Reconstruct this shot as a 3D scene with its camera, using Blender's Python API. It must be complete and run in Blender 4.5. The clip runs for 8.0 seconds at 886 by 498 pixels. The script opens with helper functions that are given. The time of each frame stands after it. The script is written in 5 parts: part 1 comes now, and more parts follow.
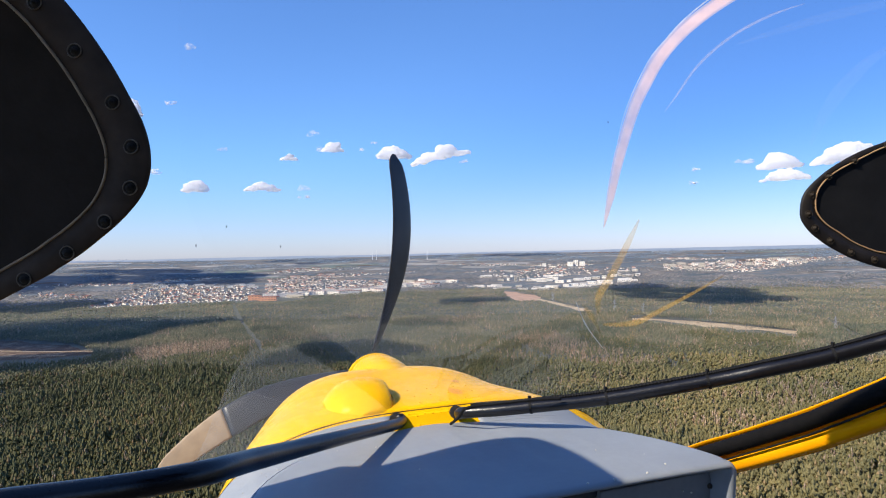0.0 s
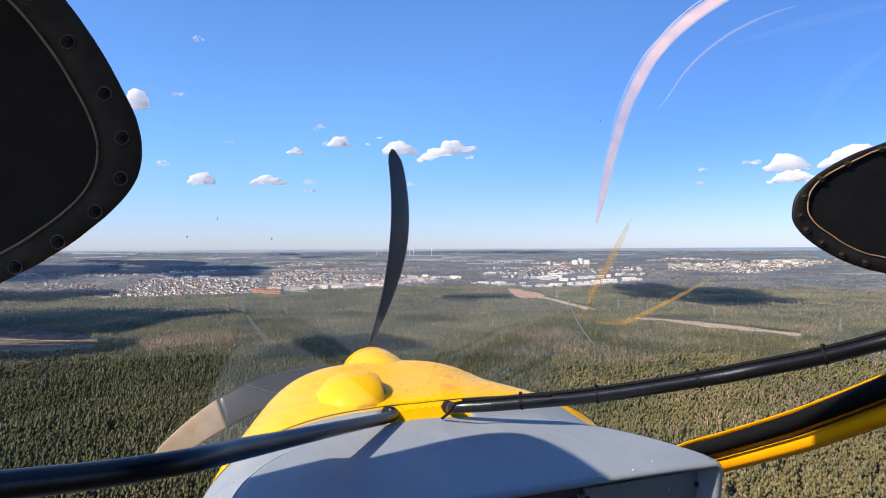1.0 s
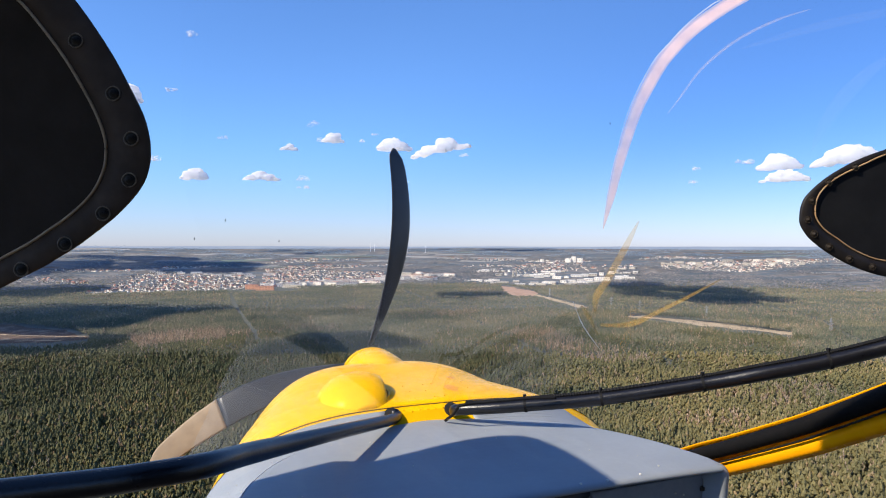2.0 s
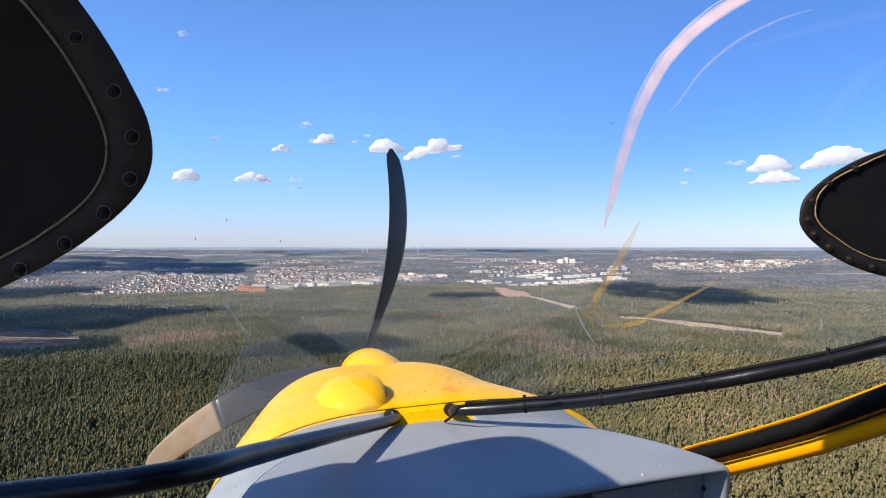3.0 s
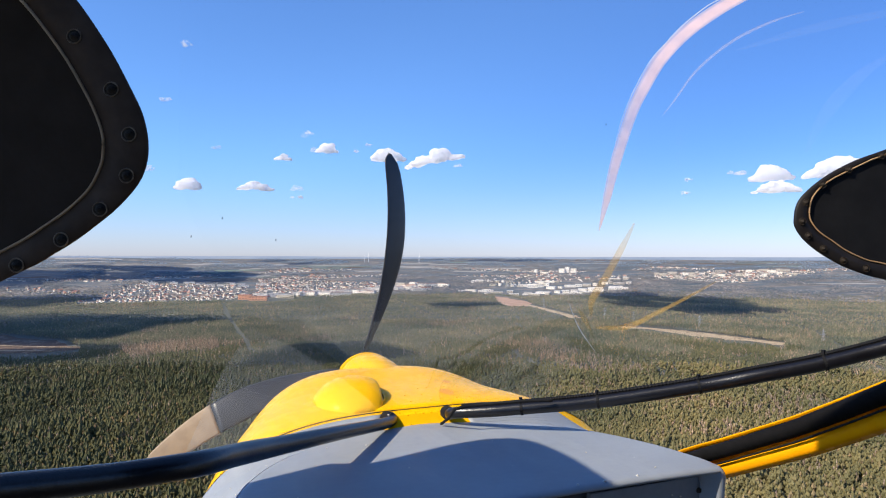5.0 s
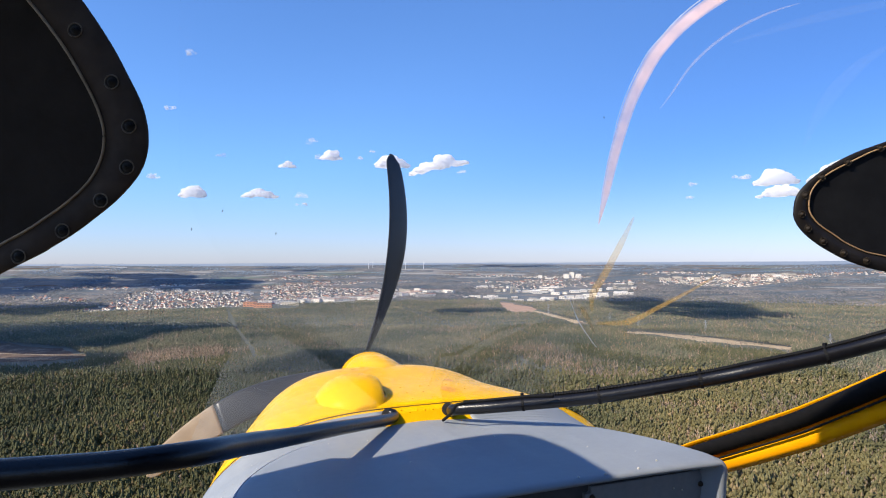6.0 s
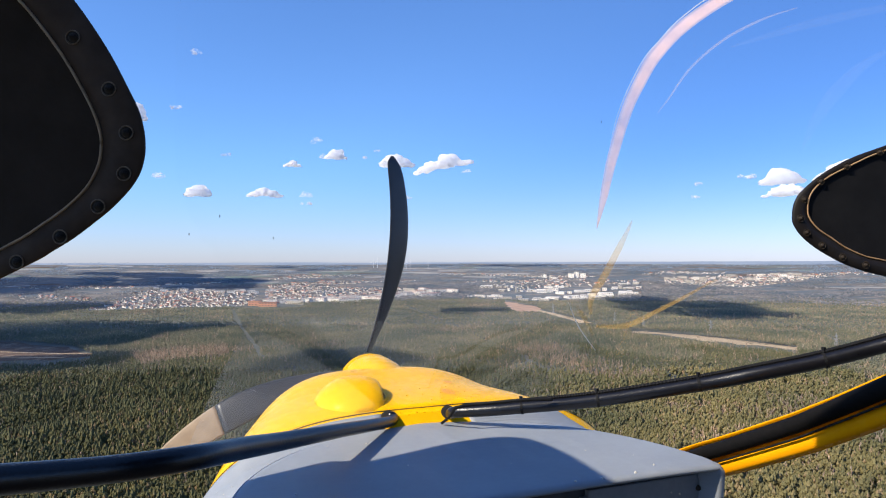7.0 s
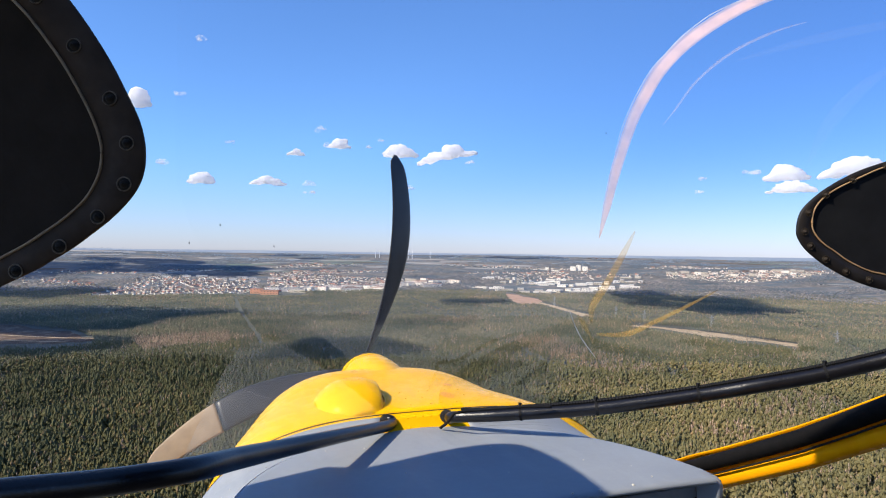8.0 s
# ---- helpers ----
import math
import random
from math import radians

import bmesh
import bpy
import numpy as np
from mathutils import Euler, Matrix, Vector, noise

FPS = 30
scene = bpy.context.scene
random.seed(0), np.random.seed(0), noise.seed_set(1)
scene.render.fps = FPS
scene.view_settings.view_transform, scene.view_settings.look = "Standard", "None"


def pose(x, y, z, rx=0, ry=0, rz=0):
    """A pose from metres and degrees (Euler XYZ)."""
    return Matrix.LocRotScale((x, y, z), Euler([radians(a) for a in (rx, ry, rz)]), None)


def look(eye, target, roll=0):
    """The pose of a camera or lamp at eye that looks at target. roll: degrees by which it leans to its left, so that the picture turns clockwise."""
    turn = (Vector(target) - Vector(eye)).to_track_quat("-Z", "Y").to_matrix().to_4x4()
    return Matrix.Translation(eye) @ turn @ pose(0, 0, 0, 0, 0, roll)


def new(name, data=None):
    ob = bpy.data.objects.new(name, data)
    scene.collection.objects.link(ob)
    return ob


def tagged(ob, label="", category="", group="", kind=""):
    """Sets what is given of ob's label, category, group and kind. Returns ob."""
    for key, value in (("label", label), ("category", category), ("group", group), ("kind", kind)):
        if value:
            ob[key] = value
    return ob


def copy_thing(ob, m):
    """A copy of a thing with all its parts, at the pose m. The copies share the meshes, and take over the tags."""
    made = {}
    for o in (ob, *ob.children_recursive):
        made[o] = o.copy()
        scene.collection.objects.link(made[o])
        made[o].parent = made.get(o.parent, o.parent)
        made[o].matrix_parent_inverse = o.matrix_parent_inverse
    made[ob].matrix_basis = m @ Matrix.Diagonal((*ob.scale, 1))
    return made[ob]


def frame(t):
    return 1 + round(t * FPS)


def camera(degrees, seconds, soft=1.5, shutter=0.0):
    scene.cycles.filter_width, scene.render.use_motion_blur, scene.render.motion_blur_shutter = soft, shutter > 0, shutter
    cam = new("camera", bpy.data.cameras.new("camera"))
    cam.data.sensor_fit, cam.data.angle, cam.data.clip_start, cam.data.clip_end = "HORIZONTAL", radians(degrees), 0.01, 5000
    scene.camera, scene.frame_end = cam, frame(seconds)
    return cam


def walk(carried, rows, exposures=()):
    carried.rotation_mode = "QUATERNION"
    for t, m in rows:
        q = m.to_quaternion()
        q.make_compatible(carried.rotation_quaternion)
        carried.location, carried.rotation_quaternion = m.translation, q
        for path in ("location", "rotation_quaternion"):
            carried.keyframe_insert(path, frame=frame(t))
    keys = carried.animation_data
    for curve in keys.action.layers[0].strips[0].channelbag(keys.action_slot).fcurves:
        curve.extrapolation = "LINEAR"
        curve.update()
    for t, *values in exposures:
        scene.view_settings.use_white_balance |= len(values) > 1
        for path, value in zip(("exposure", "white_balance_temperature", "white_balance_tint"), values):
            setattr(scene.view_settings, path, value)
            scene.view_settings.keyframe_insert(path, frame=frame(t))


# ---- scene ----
# ------------------------------------------------------------ camera and its way
EYE_HEIGHT = 160.0          # metres above the forest floor
cam = camera(68.0, 8.0, soft=1.12)
walk(cam, [
    (0.0, pose(-0.0034, 0.0010, 160.0069, 90.292, 1.211, 0.263)),
    (0.5, pose(0.0079, -0.0034, 160.0031, 90.090, -0.521, 0.240)),
    (1.0, pose(0.0235, -0.0078, 160.0053, 89.952, 0.243, 0.663)),
    (1.5, pose(0.0120, -0.0037, 160.0155, 89.703, 0.132, 0.417)),
    (3.0, pose(-0.0222, 0.0092, 160.0136, 89.806, -0.061, -0.544)),
    (3.5, pose(-0.0184, 0.0070, 160.0100, 89.870, 0.342, -0.578)),
    (4.0, pose(-0.0166, 0.0071, 160.0070, 90.058, 0.020, -0.607)),
    (4.5, pose(-0.0147, 0.0056, 160.0061, 90.307, -0.268, -0.585)),
    (6.0, pose(-0.0007, -0.0031, 159.9713, 91.149, 0.165, -0.049)),
    (6.5, pose(0.0031, -0.0030, 159.9826, 91.227, -0.272, 0.056)),
    (7.0, pose(0.0132, -0.0066, 159.9809, 91.093, 0.102, 0.347)),
    (7.5, pose(0.0165, -0.0076, 159.9847, 90.759, -0.192, 0.491)),
    (8.0, pose(0.0149, -0.0011, 160.0169, 90.297, -0.846, 0.536)),
], exposures=[(0.0, 0.37, 6450, 10), (8.0, 0.37, 6450, 10)])

# ------------------------------------------------------------ sky, sun, exposure
SUN = Vector((-0.993, -0.531, 1.0)).normalized()     # the way towards the sun
SUN_ELEVATION = math.asin(SUN.z)
world = bpy.data.worlds.new("sky")
scene.world = world
world.use_nodes = True
wn, wl = world.node_tree.nodes, world.node_tree.links
sky = wn.new("ShaderNodeTexSky")
sky.sky_type = "NISHITA"
sky.sun_disc = False
sky.sun_elevation = SUN_ELEVATION
sky.sun_rotation = math.atan2(SUN.x, SUN.y)
sky.altitude = 200
sky.air_density = 1.0
sky.dust_density = 0.26
sky.ozone_density = 4.0
soften = wn.new("ShaderNodeGamma")          # a clear spring sky: deeper blue, less glare at the horizon
soften.inputs["Gamma"].default_value = 0.94
wl.new(sky.outputs[0], soften.inputs["Color"])
tone = wn.new("ShaderNodeMix")
tone.data_type, tone.blend_type = "RGBA", "MULTIPLY"
tone.inputs["Factor"].default_value = 1.0
wl.new(soften.outputs[0], tone.inputs["A"])
# haze: brighter on the sun's side of the sky, deeper blue away from it, whiter all round the horizon
way = wn.new("ShaderNodeTexCoord").outputs["Generated"]
towards = wn.new("ShaderNodeVectorMath")
towards.operation = "DOT_PRODUCT"
towards.inputs[1].default_value = SUN
wl.new(way, towards.inputs[0])
away = wn.new("ShaderNodeMapRange")
away.interpolation_type = "SMOOTHSTEP"
away.inputs["From Min"].default_value, away.inputs["From Max"].default_value = -0.08, -0.52
wl.new(towards.outputs["Value"], away.inputs["Value"])
side = wn.new("ShaderNodeMix")
side.data_type = "RGBA"
side.inputs["A"].default_value = (0.65, 0.915, 1.30, 1)
side.inputs["B"].default_value = (0.43, 0.655, 1.06, 1)
wl.new(away.outputs[0], side.inputs["Factor"])
height = wn.new("ShaderNodeSeparateXYZ")
wl.new(way, height.inputs[0])
low = wn.new("ShaderNodeMapRange")
low.interpolation_type = "SMOOTHSTEP"
low.inputs["From Min"].default_value, low.inputs["From Max"].default_value = 0.17, -0.02
wl.new(height.outputs["Z"], low.inputs["Value"])
haze = wn.new("ShaderNodeMix")
haze.data_type = "RGBA"
wl.new(low.outputs[0], haze.inputs["Factor"])
wl.new(side.outputs["Result"], haze.inputs["A"])
haze.inputs["B"].default_value = (0.70, 0.752, 1.09, 1)
wl.new(haze.outputs["Result"], tone.inputs["B"])
wl.new(tone.outputs["Result"], wn["Background"].inputs["Color"])
wn["Background"].inputs["Strength"].default_value = 0.138
sun = new("sun", bpy.data.lights.new("sun", "SUN"))
sun.data.energy = 5.0
sun.data.angle = radians(0.53)
sun.data.color = (1.0, 0.90, 0.74)
sun.matrix_world = look(SUN * 100, (0, 0, 0))

# ------------------------------------------------------------ materials


class Mat:
    """A node material under construction."""

    def __init__(self, name, rough=0.6, metal=0.0, spec=0.5, coat=0.0):
        self.m = bpy.data.materials.new(name)
        self.m.use_nodes = True
        self.n, self.l = self.m.node_tree.nodes, self.m.node_tree.links
        self.b = self.n["Principled BSDF"]
        self.b.inputs["Roughness"].default_value = rough
        self.b.inputs["Metallic"].default_value = metal
        self.b.inputs["Specular IOR Level"].default_value = spec
        self.b.inputs["Coat Weight"].default_value = coat
        self.place = self.n.new("ShaderNodeTexCoord").outputs["Object"]

    def noise(self, scale, detail=4.0, rough=0.55, stretch=None):
        t = self.n.new("ShaderNodeTexNoise")
        t.inputs["Scale"].default_value = scale
        t.inputs["Detail"].default_value = detail
        t.inputs["Roughness"].default_value = rough
        src = self.place
        if stretch:
            mp = self.n.new("ShaderNodeMapping")
            mp.inputs["Scale"].default_value = stretch
            self.l.new(src, mp.inputs[0])
            src = mp.outputs[0]
        self.l.new(src, t.inputs["Vector"])
        return t.outputs["Fac"]

    def ramp(self, fac, *stops):
        r = self.n.new("ShaderNodeValToRGB")
        e = r.color_ramp.elements
        while len(e) < len(stops):
            e.new(0.5)
        for el, (p, c) in zip(e, stops):
            el.position = p
            el.color = (*c, 1) if len(c) == 3 else c
        self.l.new(fac, r.inputs[0])
        return r.outputs[0]

    def mix(self, fac, a, b, blend="MIX"):
        x = self.n.new("ShaderNodeMix")
        x.data_type, x.blend_type = "RGBA", blend
        for sock, v in ((x.inputs["Factor"], fac), (x.inputs["A"], a), (x.inputs["B"], b)):
            if isinstance(v, (int, float)):
                sock.default_value = v
            elif isinstance(v, tuple):
                sock.default_value = (*v, 1)
            else:
                self.l.new(v, sock)
        return x.outputs["Result"]

    def color(self, c):
        if isinstance(c, tuple):
            self.b.inputs["Base Color"].default_value = (*c, 1)
        else:
            self.l.new(c, self.b.inputs["Base Color"])
        return self

    def gloss(self, fac, lo, hi):
        r = self.n.new("ShaderNodeMapRange")
        r.inputs["To Min"].default_value, r.inputs["To Max"].default_value = lo, hi
        self.l.new(fac, r.inputs["Value"])
        self.l.new(r.outputs[0], self.b.inputs["Roughness"])
        return self

    def bump(self, fac, dist, strength=1.0):
        b = self.n.new("ShaderNodeBump")
        b.inputs["Distance"].default_value, b.inputs["Strength"].default_value = dist, strength
        self.l.new(fac, b.inputs["Height"])
        self.l.new(b.outputs[0], self.b.inputs["Normal"])
        return self

    def island(self):
        return self.n.new("ShaderNodeNewGeometry").outputs["Random Per Island"]

    def each(self):
        return self.n.new("ShaderNodeObjectInfo").outputs["Random"]


def plain(name, a, b, scale, rough, metal=0.0, spec=0.5, bump=0.0, coat=0.0):
    """Two tones by noise, with a fine relief of the same noise."""
    m = Mat(name, rough, metal, spec, coat)
    f = m.noise(scale, 6)
    m.color(m.ramp(f, (0.35, a), (0.68, b)))
    m.gloss(m.noise(scale * 3.1, 3), rough * 0.8, min(1, rough * 1.2))
    if bump:
        m.bump(m.noise(scale * 6, 4), bump)
    return m.m


def yellow_paint(name, low, high):
    m = Mat(name, 0.32, spec=0.05)
    f = m.noise(9, 6)
    base = m.ramp(f, (0.3, low), (0.7, high))
    dirt = m.ramp(m.noise(55, 8, 0.7), (0.60, (0, 0, 0)), (0.82, (0.35, 0.35, 0.35)))
    m.color(m.mix(dirt, base, (0.42, 0.24, 0.03)))
    m.gloss(m.noise(24, 5), 0.18, 0.36)
    m.bump(m.noise(14, 2), 0.0012)
    return m.m


def grey_shell():
    m = Mat("grey_shell", 0.55, spec=0.45)
    f = m.noise(5, 5)
    base = m.ramp(f, (0.3, (0.236, 0.256, 0.280)), (0.7, (0.276, 0.296, 0.320)))
    streak = m.ramp(m.noise(16, 6, 0.6, (1, 0.15, 1)), (0.55, (0, 0, 0)), (0.8, (0.5, 0.5, 0.5)))
    m.color(m.mix(streak, base, (0.33, 0.345, 0.36)))
    m.gloss(m.noise(60, 4), 0.45, 0.65)
    m.bump(m.noise(420, 3), 0.0003)
    return m.m


YELLOW = yellow_paint("yellow_paint", (0.86, 0.435, 0.002), (0.91, 0.485, 0.003))
DEEP_YELLOW = yellow_paint("deep_yellow_paint", (0.86, 0.335, 0.002), (0.91, 0.375, 0.003))
GREY = grey_shell()
BLACK_SHEET = plain("black_sheet", (0.034, 0.022, 0.014), (0.046, 0.030, 0.020), 14, 0.7, 0, 0.06, 0.0006)
BLACK_RIM = plain("black_rim", (0.062, 0.038, 0.024), (0.090, 0.056, 0.036), 22, 0.6, 0, 0.08, 0.0004)
DARK_RIM = plain("dark_rim", (0.012, 0.010, 0.010), (0.020, 0.017, 0.016), 22, 0.5, 0, 0.2, 0.0004)
DARK_SHEET = plain("dark_sheet", (0.008, 0.008, 0.009), (0.013, 0.013, 0.014), 14, 0.65, 0, 0.12, 0.0006)
BEAD = plain("bead", (0.32, 0.195, 0.10), (0.46, 0.29, 0.155), 30, 0.5, 0, 0.2)
RIVET = plain("rivet", (0.022, 0.017, 0.013), (0.060, 0.046, 0.034), 90, 0.5, 0, 0.12)
WASHER = plain("light_brown_washer", (0.10, 0.064, 0.038), (0.24, 0.16, 0.095), 120, 0.42, 0, 0.3)
SLEEVE = plain("black_sleeve", (0.004, 0.004, 0.006), (0.008, 0.008, 0.011), 40, 0.30, 0, 0.5, 0.0005)
SEAL = plain("black_padded_seal", (0.004, 0.004, 0.004), (0.007, 0.006, 0.006), 60, 0.8, 0, 0.12, 0.0004)
RUBBER = plain("black_rubber", (0.006, 0.006, 0.007), (0.010, 0.010, 0.011), 60, 0.7, 0, 0.2)
COVER = plain("cover_plate_grey", (0.20, 0.21, 0.23), (0.235, 0.245, 0.265), 50, 0.55, 0, 0.35, 0.0002)
PANEL = plain("panel_face", (0.045, 0.05, 0.058), (0.06, 0.066, 0.075), 50, 0.5, 0, 0.4, 0.0002)
BLADE = plain("blade_composite", (0.018, 0.018, 0.02), (0.032, 0.032, 0.034), 12, 0.4, 0, 0.5)
BLADE_TIP = plain("sunlit_tip_beige", (0.25, 0.18, 0.11), (0.32, 0.235, 0.145), 20, 0.6)
SEAM = plain("pale_seam", (0.46, 0.47, 0.48), (0.58, 0.59, 0.60), 60, 0.5)
SEALANT = plain("pale_sealant", (0.5, 0.47, 0.42), (0.66, 0.62, 0.56), 80, 0.7)
CABIN = plain("unseen_cabin_dark", (0.02, 0.02, 0.022), (0.035, 0.035, 0.037), 8, 0.9, 0, 0.2)
HOLE = plain("dark_hole", (0.01, 0.008, 0.006), (0.02, 0.016, 0.012), 40, 0.8)


def clear_sheet(name, tint, veil, rough=0.6, seen=0.5, scale=30.0, through_light=0.5):
    """A clear sheet with a coloured veil: seen is how much of it veils."""
    m = Mat(name, rough)
    tr = m.n.new("ShaderNodeBsdfTransparent")
    tr.inputs[0].default_value = (*tint, 1)
    df = m.n.new("ShaderNodeBsdfDiffuse")
    df.inputs[0].default_value = (*veil, 1)
    tl = m.n.new("ShaderNodeBsdfTranslucent")
    tl.inputs[0].default_value = (*veil, 1)
    both = m.n.new("ShaderNodeMixShader")
    both.inputs[0].default_value = through_light
    m.l.new(df.outputs[0], both.inputs[1])
    m.l.new(tl.outputs[0], both.inputs[2])
    fac = m.n.new("ShaderNodeMapRange")
    fac.inputs["From Min"].default_value, fac.inputs["From Max"].default_value = 0.3, 0.7
    fac.inputs["To Min"].default_value, fac.inputs["To Max"].default_value = seen * 0.75, min(1, seen * 1.25)
    m.l.new(m.noise(scale, 4), fac.inputs["Value"])
    out = m.n.new("ShaderNodeMixShader")
    m.l.new(fac.outputs[0], out.inputs[0])
    m.l.new(tr.outputs[0], out.inputs[1])
    m.l.new(both.outputs[0], out.inputs[2])
    m.l.new(out.outputs[0], m.n["Material Output"].inputs["Surface"])
    return m.m


def perspex():
    m = Mat("perspex", 0.05)
    tr = m.n.new("ShaderNodeBsdfTransparent")
    tr.inputs[0].default_value = (0.997, 0.998, 0.997, 1)
    gl = m.n.new("ShaderNodeBsdfGlossy")
    gl.inputs["Roughness"].default_value = 0.03
    fr = m.n.new("ShaderNodeFresnel")
    fr.inputs["IOR"].default_value = 1.95     # both faces of the sheet
    out = m.n.new("ShaderNodeMixShader")
    # reflection is turned down with height, to keep it out of the sky
    split = m.n.new("ShaderNodeSeparateXYZ")
    m.l.new(m.place, split.inputs[0])
    shine = m.n.new("ShaderNodeMapRange")
    shine.interpolation_type = "SMOOTHSTEP"
    shine.inputs["From Min"].default_value, shine.inputs["From Max"].default_value = -0.16, 0.0
    shine.inputs["To Min"].default_value, shine.inputs["To Max"].default_value = 1.0, 0.06
    m.l.new(split.outputs["Z"], shine.inputs["Value"])
    gain = m.n.new("ShaderNodeMath")
    gain.operation = "MULTIPLY"
    m.l.new(fr.outputs[0], gain.inputs[0])
    m.l.new(shine.outputs[0], gain.inputs[1])
    # and turned down to the right, against stray reflections of the door frame
    right_fade = m.n.new("ShaderNodeMapRange")
    right_fade.interpolation_type = "SMOOTHSTEP"
    right_fade.inputs["From Min"].default_value, right_fade.inputs["From Max"].default_value = 0.86, 1.0
    right_fade.inputs["To Min"].default_value, right_fade.inputs["To Max"].default_value = 1.0, 0.2
    m.l.new(split.outputs["X"], right_fade.inputs["Value"])
    gain2 = m.n.new("ShaderNodeMath")
    gain2.operation = "MULTIPLY"
    m.l.new(gain.outputs[0], gain2.inputs[0])
    m.l.new(right_fade.outputs[0], gain2.inputs[1])
    m.l.new(gain2.outputs[0], out.inputs[0])
    m.l.new(tr.outputs[0], out.inputs[1])
    m.l.new(gl.outputs[0], out.inputs[2])
    # a film of dust and fine scratches that catches the sun
    df, tl = m.n.new("ShaderNodeBsdfDiffuse"), m.n.new("ShaderNodeBsdfTranslucent")
    for d in (df, tl):
        d.inputs[0].default_value = (0.85, 0.86, 0.9, 1)
    dust = m.n.new("ShaderNodeMixShader")
    m.l.new(df.outputs[0], dust.inputs[1])
    m.l.new(tl.outputs[0], dust.inputs[2])
    film = m.n.new("ShaderNodeMapRange")
    film.inputs["From Min"].default_value, film.inputs["From Max"].default_value = 0.3, 0.7
    film.inputs["To Min"].default_value, film.inputs["To Max"].default_value = 0.0, 0.002
    m.l.new(m.noise(3.5, 5, 0.6), film.inputs["Value"])
    top = m.n.new("ShaderNodeMixShader")
    m.l.new(film.outputs[0], top.inputs[0])
    m.l.new(out.outputs[0], top.inputs[1])
    m.l.new(dust.outputs[0], top.inputs[2])
    m.l.new(top.outputs[0], m.n["Material Output"].inputs["Surface"])
    return m.m


PERSPEX = perspex()
# veils whose colour stands in for reflections on the windscreen
PINK_REFLECTION = clear_sheet("pink_reflection_veil", (0.97, 0.95, 0.95), (0.98, 0.735, 0.70), seen=0.52, scale=14)
PINK_RIM = clear_sheet("pale_pink_reflection_veil", (0.98, 0.97, 0.97), (0.98, 0.80, 0.78), seen=0.42, scale=14)
THIN_REFLECTION = clear_sheet("faint_reflection_veil", (0.99, 0.99, 0.99), (0.95, 0.84, 0.84), seen=0.20, scale=20)
AMBER_REFLECTION = clear_sheet("amber_reflection_veil", (0.98, 0.95, 0.88), (0.92, 0.54, 0.12), seen=0.27, scale=24)
FAINT_REFLECTION = clear_sheet("barest_reflection_veil", (1, 1, 1), (0.8, 0.85, 0.95), seen=0.035, scale=20)
WHITE_VEIL = clear_sheet("white_streak_veil", (0.99, 0.99, 0.99), (0.9, 0.93, 0.9), seen=0.45, scale=24)
SPLASH = clear_sheet("grey_splash", (0.9, 0.9, 0.9), (0.10, 0.11, 0.13), seen=0.35, scale=900)


def mist(name, thin):
    """Droplets that scatter the light on to all sides; thin: how much passes straight through."""
    m = Mat(name, 1.0)
    tl = m.n.new("ShaderNodeBsdfTranslucent")
    out = m.n.new("ShaderNodeMixShader")
    tl.inputs[0].default_value = (1.0, 0.985, 0.98, 1)
    m.color((1.0, 0.985, 0.98))
    m.b.inputs["Specular IOR Level"].default_value = 0.0
    m.b.inputs["Subsurface Weight"].default_value = 0.0 if thin else 1.0
    m.b.inputs["Subsurface Radius"].default_value = (1, 1, 1)
    m.b.inputs["Subsurface Scale"].default_value = 90.0
    out.inputs[0].default_value = 0.6
    m.l.new(m.b.outputs[0], out.inputs[1])
    m.l.new(tl.outputs[0], out.inputs[2])
    gap = m.n.new("ShaderNodeMixShader")
    gap.inputs[0].default_value = thin
    m.l.new(out.outputs[0], gap.inputs[1])
    m.l.new(m.n.new("ShaderNodeBsdfTransparent").outputs[0], gap.inputs[2])
    m.l.new(gap.outputs[0], m.n["Material Output"].inputs["Surface"])
    return m.m


CLOUD_MIST = mist("cloud_mist", 0.0)
SHRED_MIST = mist("thin_mist", 0.1)


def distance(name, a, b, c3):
    """Horizon backdrop: haze is put in as a blue colour that glows."""
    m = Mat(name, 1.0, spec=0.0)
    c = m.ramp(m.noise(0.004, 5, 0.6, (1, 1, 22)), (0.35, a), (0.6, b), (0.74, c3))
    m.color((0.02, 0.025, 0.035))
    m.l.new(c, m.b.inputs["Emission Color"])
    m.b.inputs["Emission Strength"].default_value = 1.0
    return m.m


HAZE_FAR = distance("haze_glow", (0.25, 0.30, 0.41), (0.29, 0.34, 0.445), (0.34, 0.375, 0.455))


def cloud_white():
    m = Mat("cloud_white", 1.0, spec=0.0)
    m.color((0.985, 0.98, 0.98))
    m.b.inputs["Subsurface Weight"].default_value = 0.85
    m.b.inputs["Subsurface Radius"].default_value = (1, 1, 1)
    m.b.inputs["Subsurface Scale"].default_value = 60.0
    tl = m.n.new("ShaderNodeBsdfTranslucent")
    tl.inputs[0].default_value = (0.95, 0.95, 0.96, 1)
    a = m.n.new("ShaderNodeMixShader")
    a.inputs[0].default_value = 0.4
    m.l.new(m.b.outputs[0], a.inputs[1])
    m.l.new(tl.outputs[0], a.inputs[2])
    thin = m.n.new("ShaderNodeMixShader")
    thin.inputs[0].default_value = 0.34
    m.l.new(a.outputs[0], thin.inputs[1])
    m.l.new(m.n.new("ShaderNodeBsdfTransparent").outputs[0], thin.inputs[2])
    m.l.new(thin.outputs[0], m.n["Material Output"].inputs["Surface"])
    m.bump(m.noise(0.05, 6, 0.6), 2)
    return m.m


CLOUD = cloud_white()


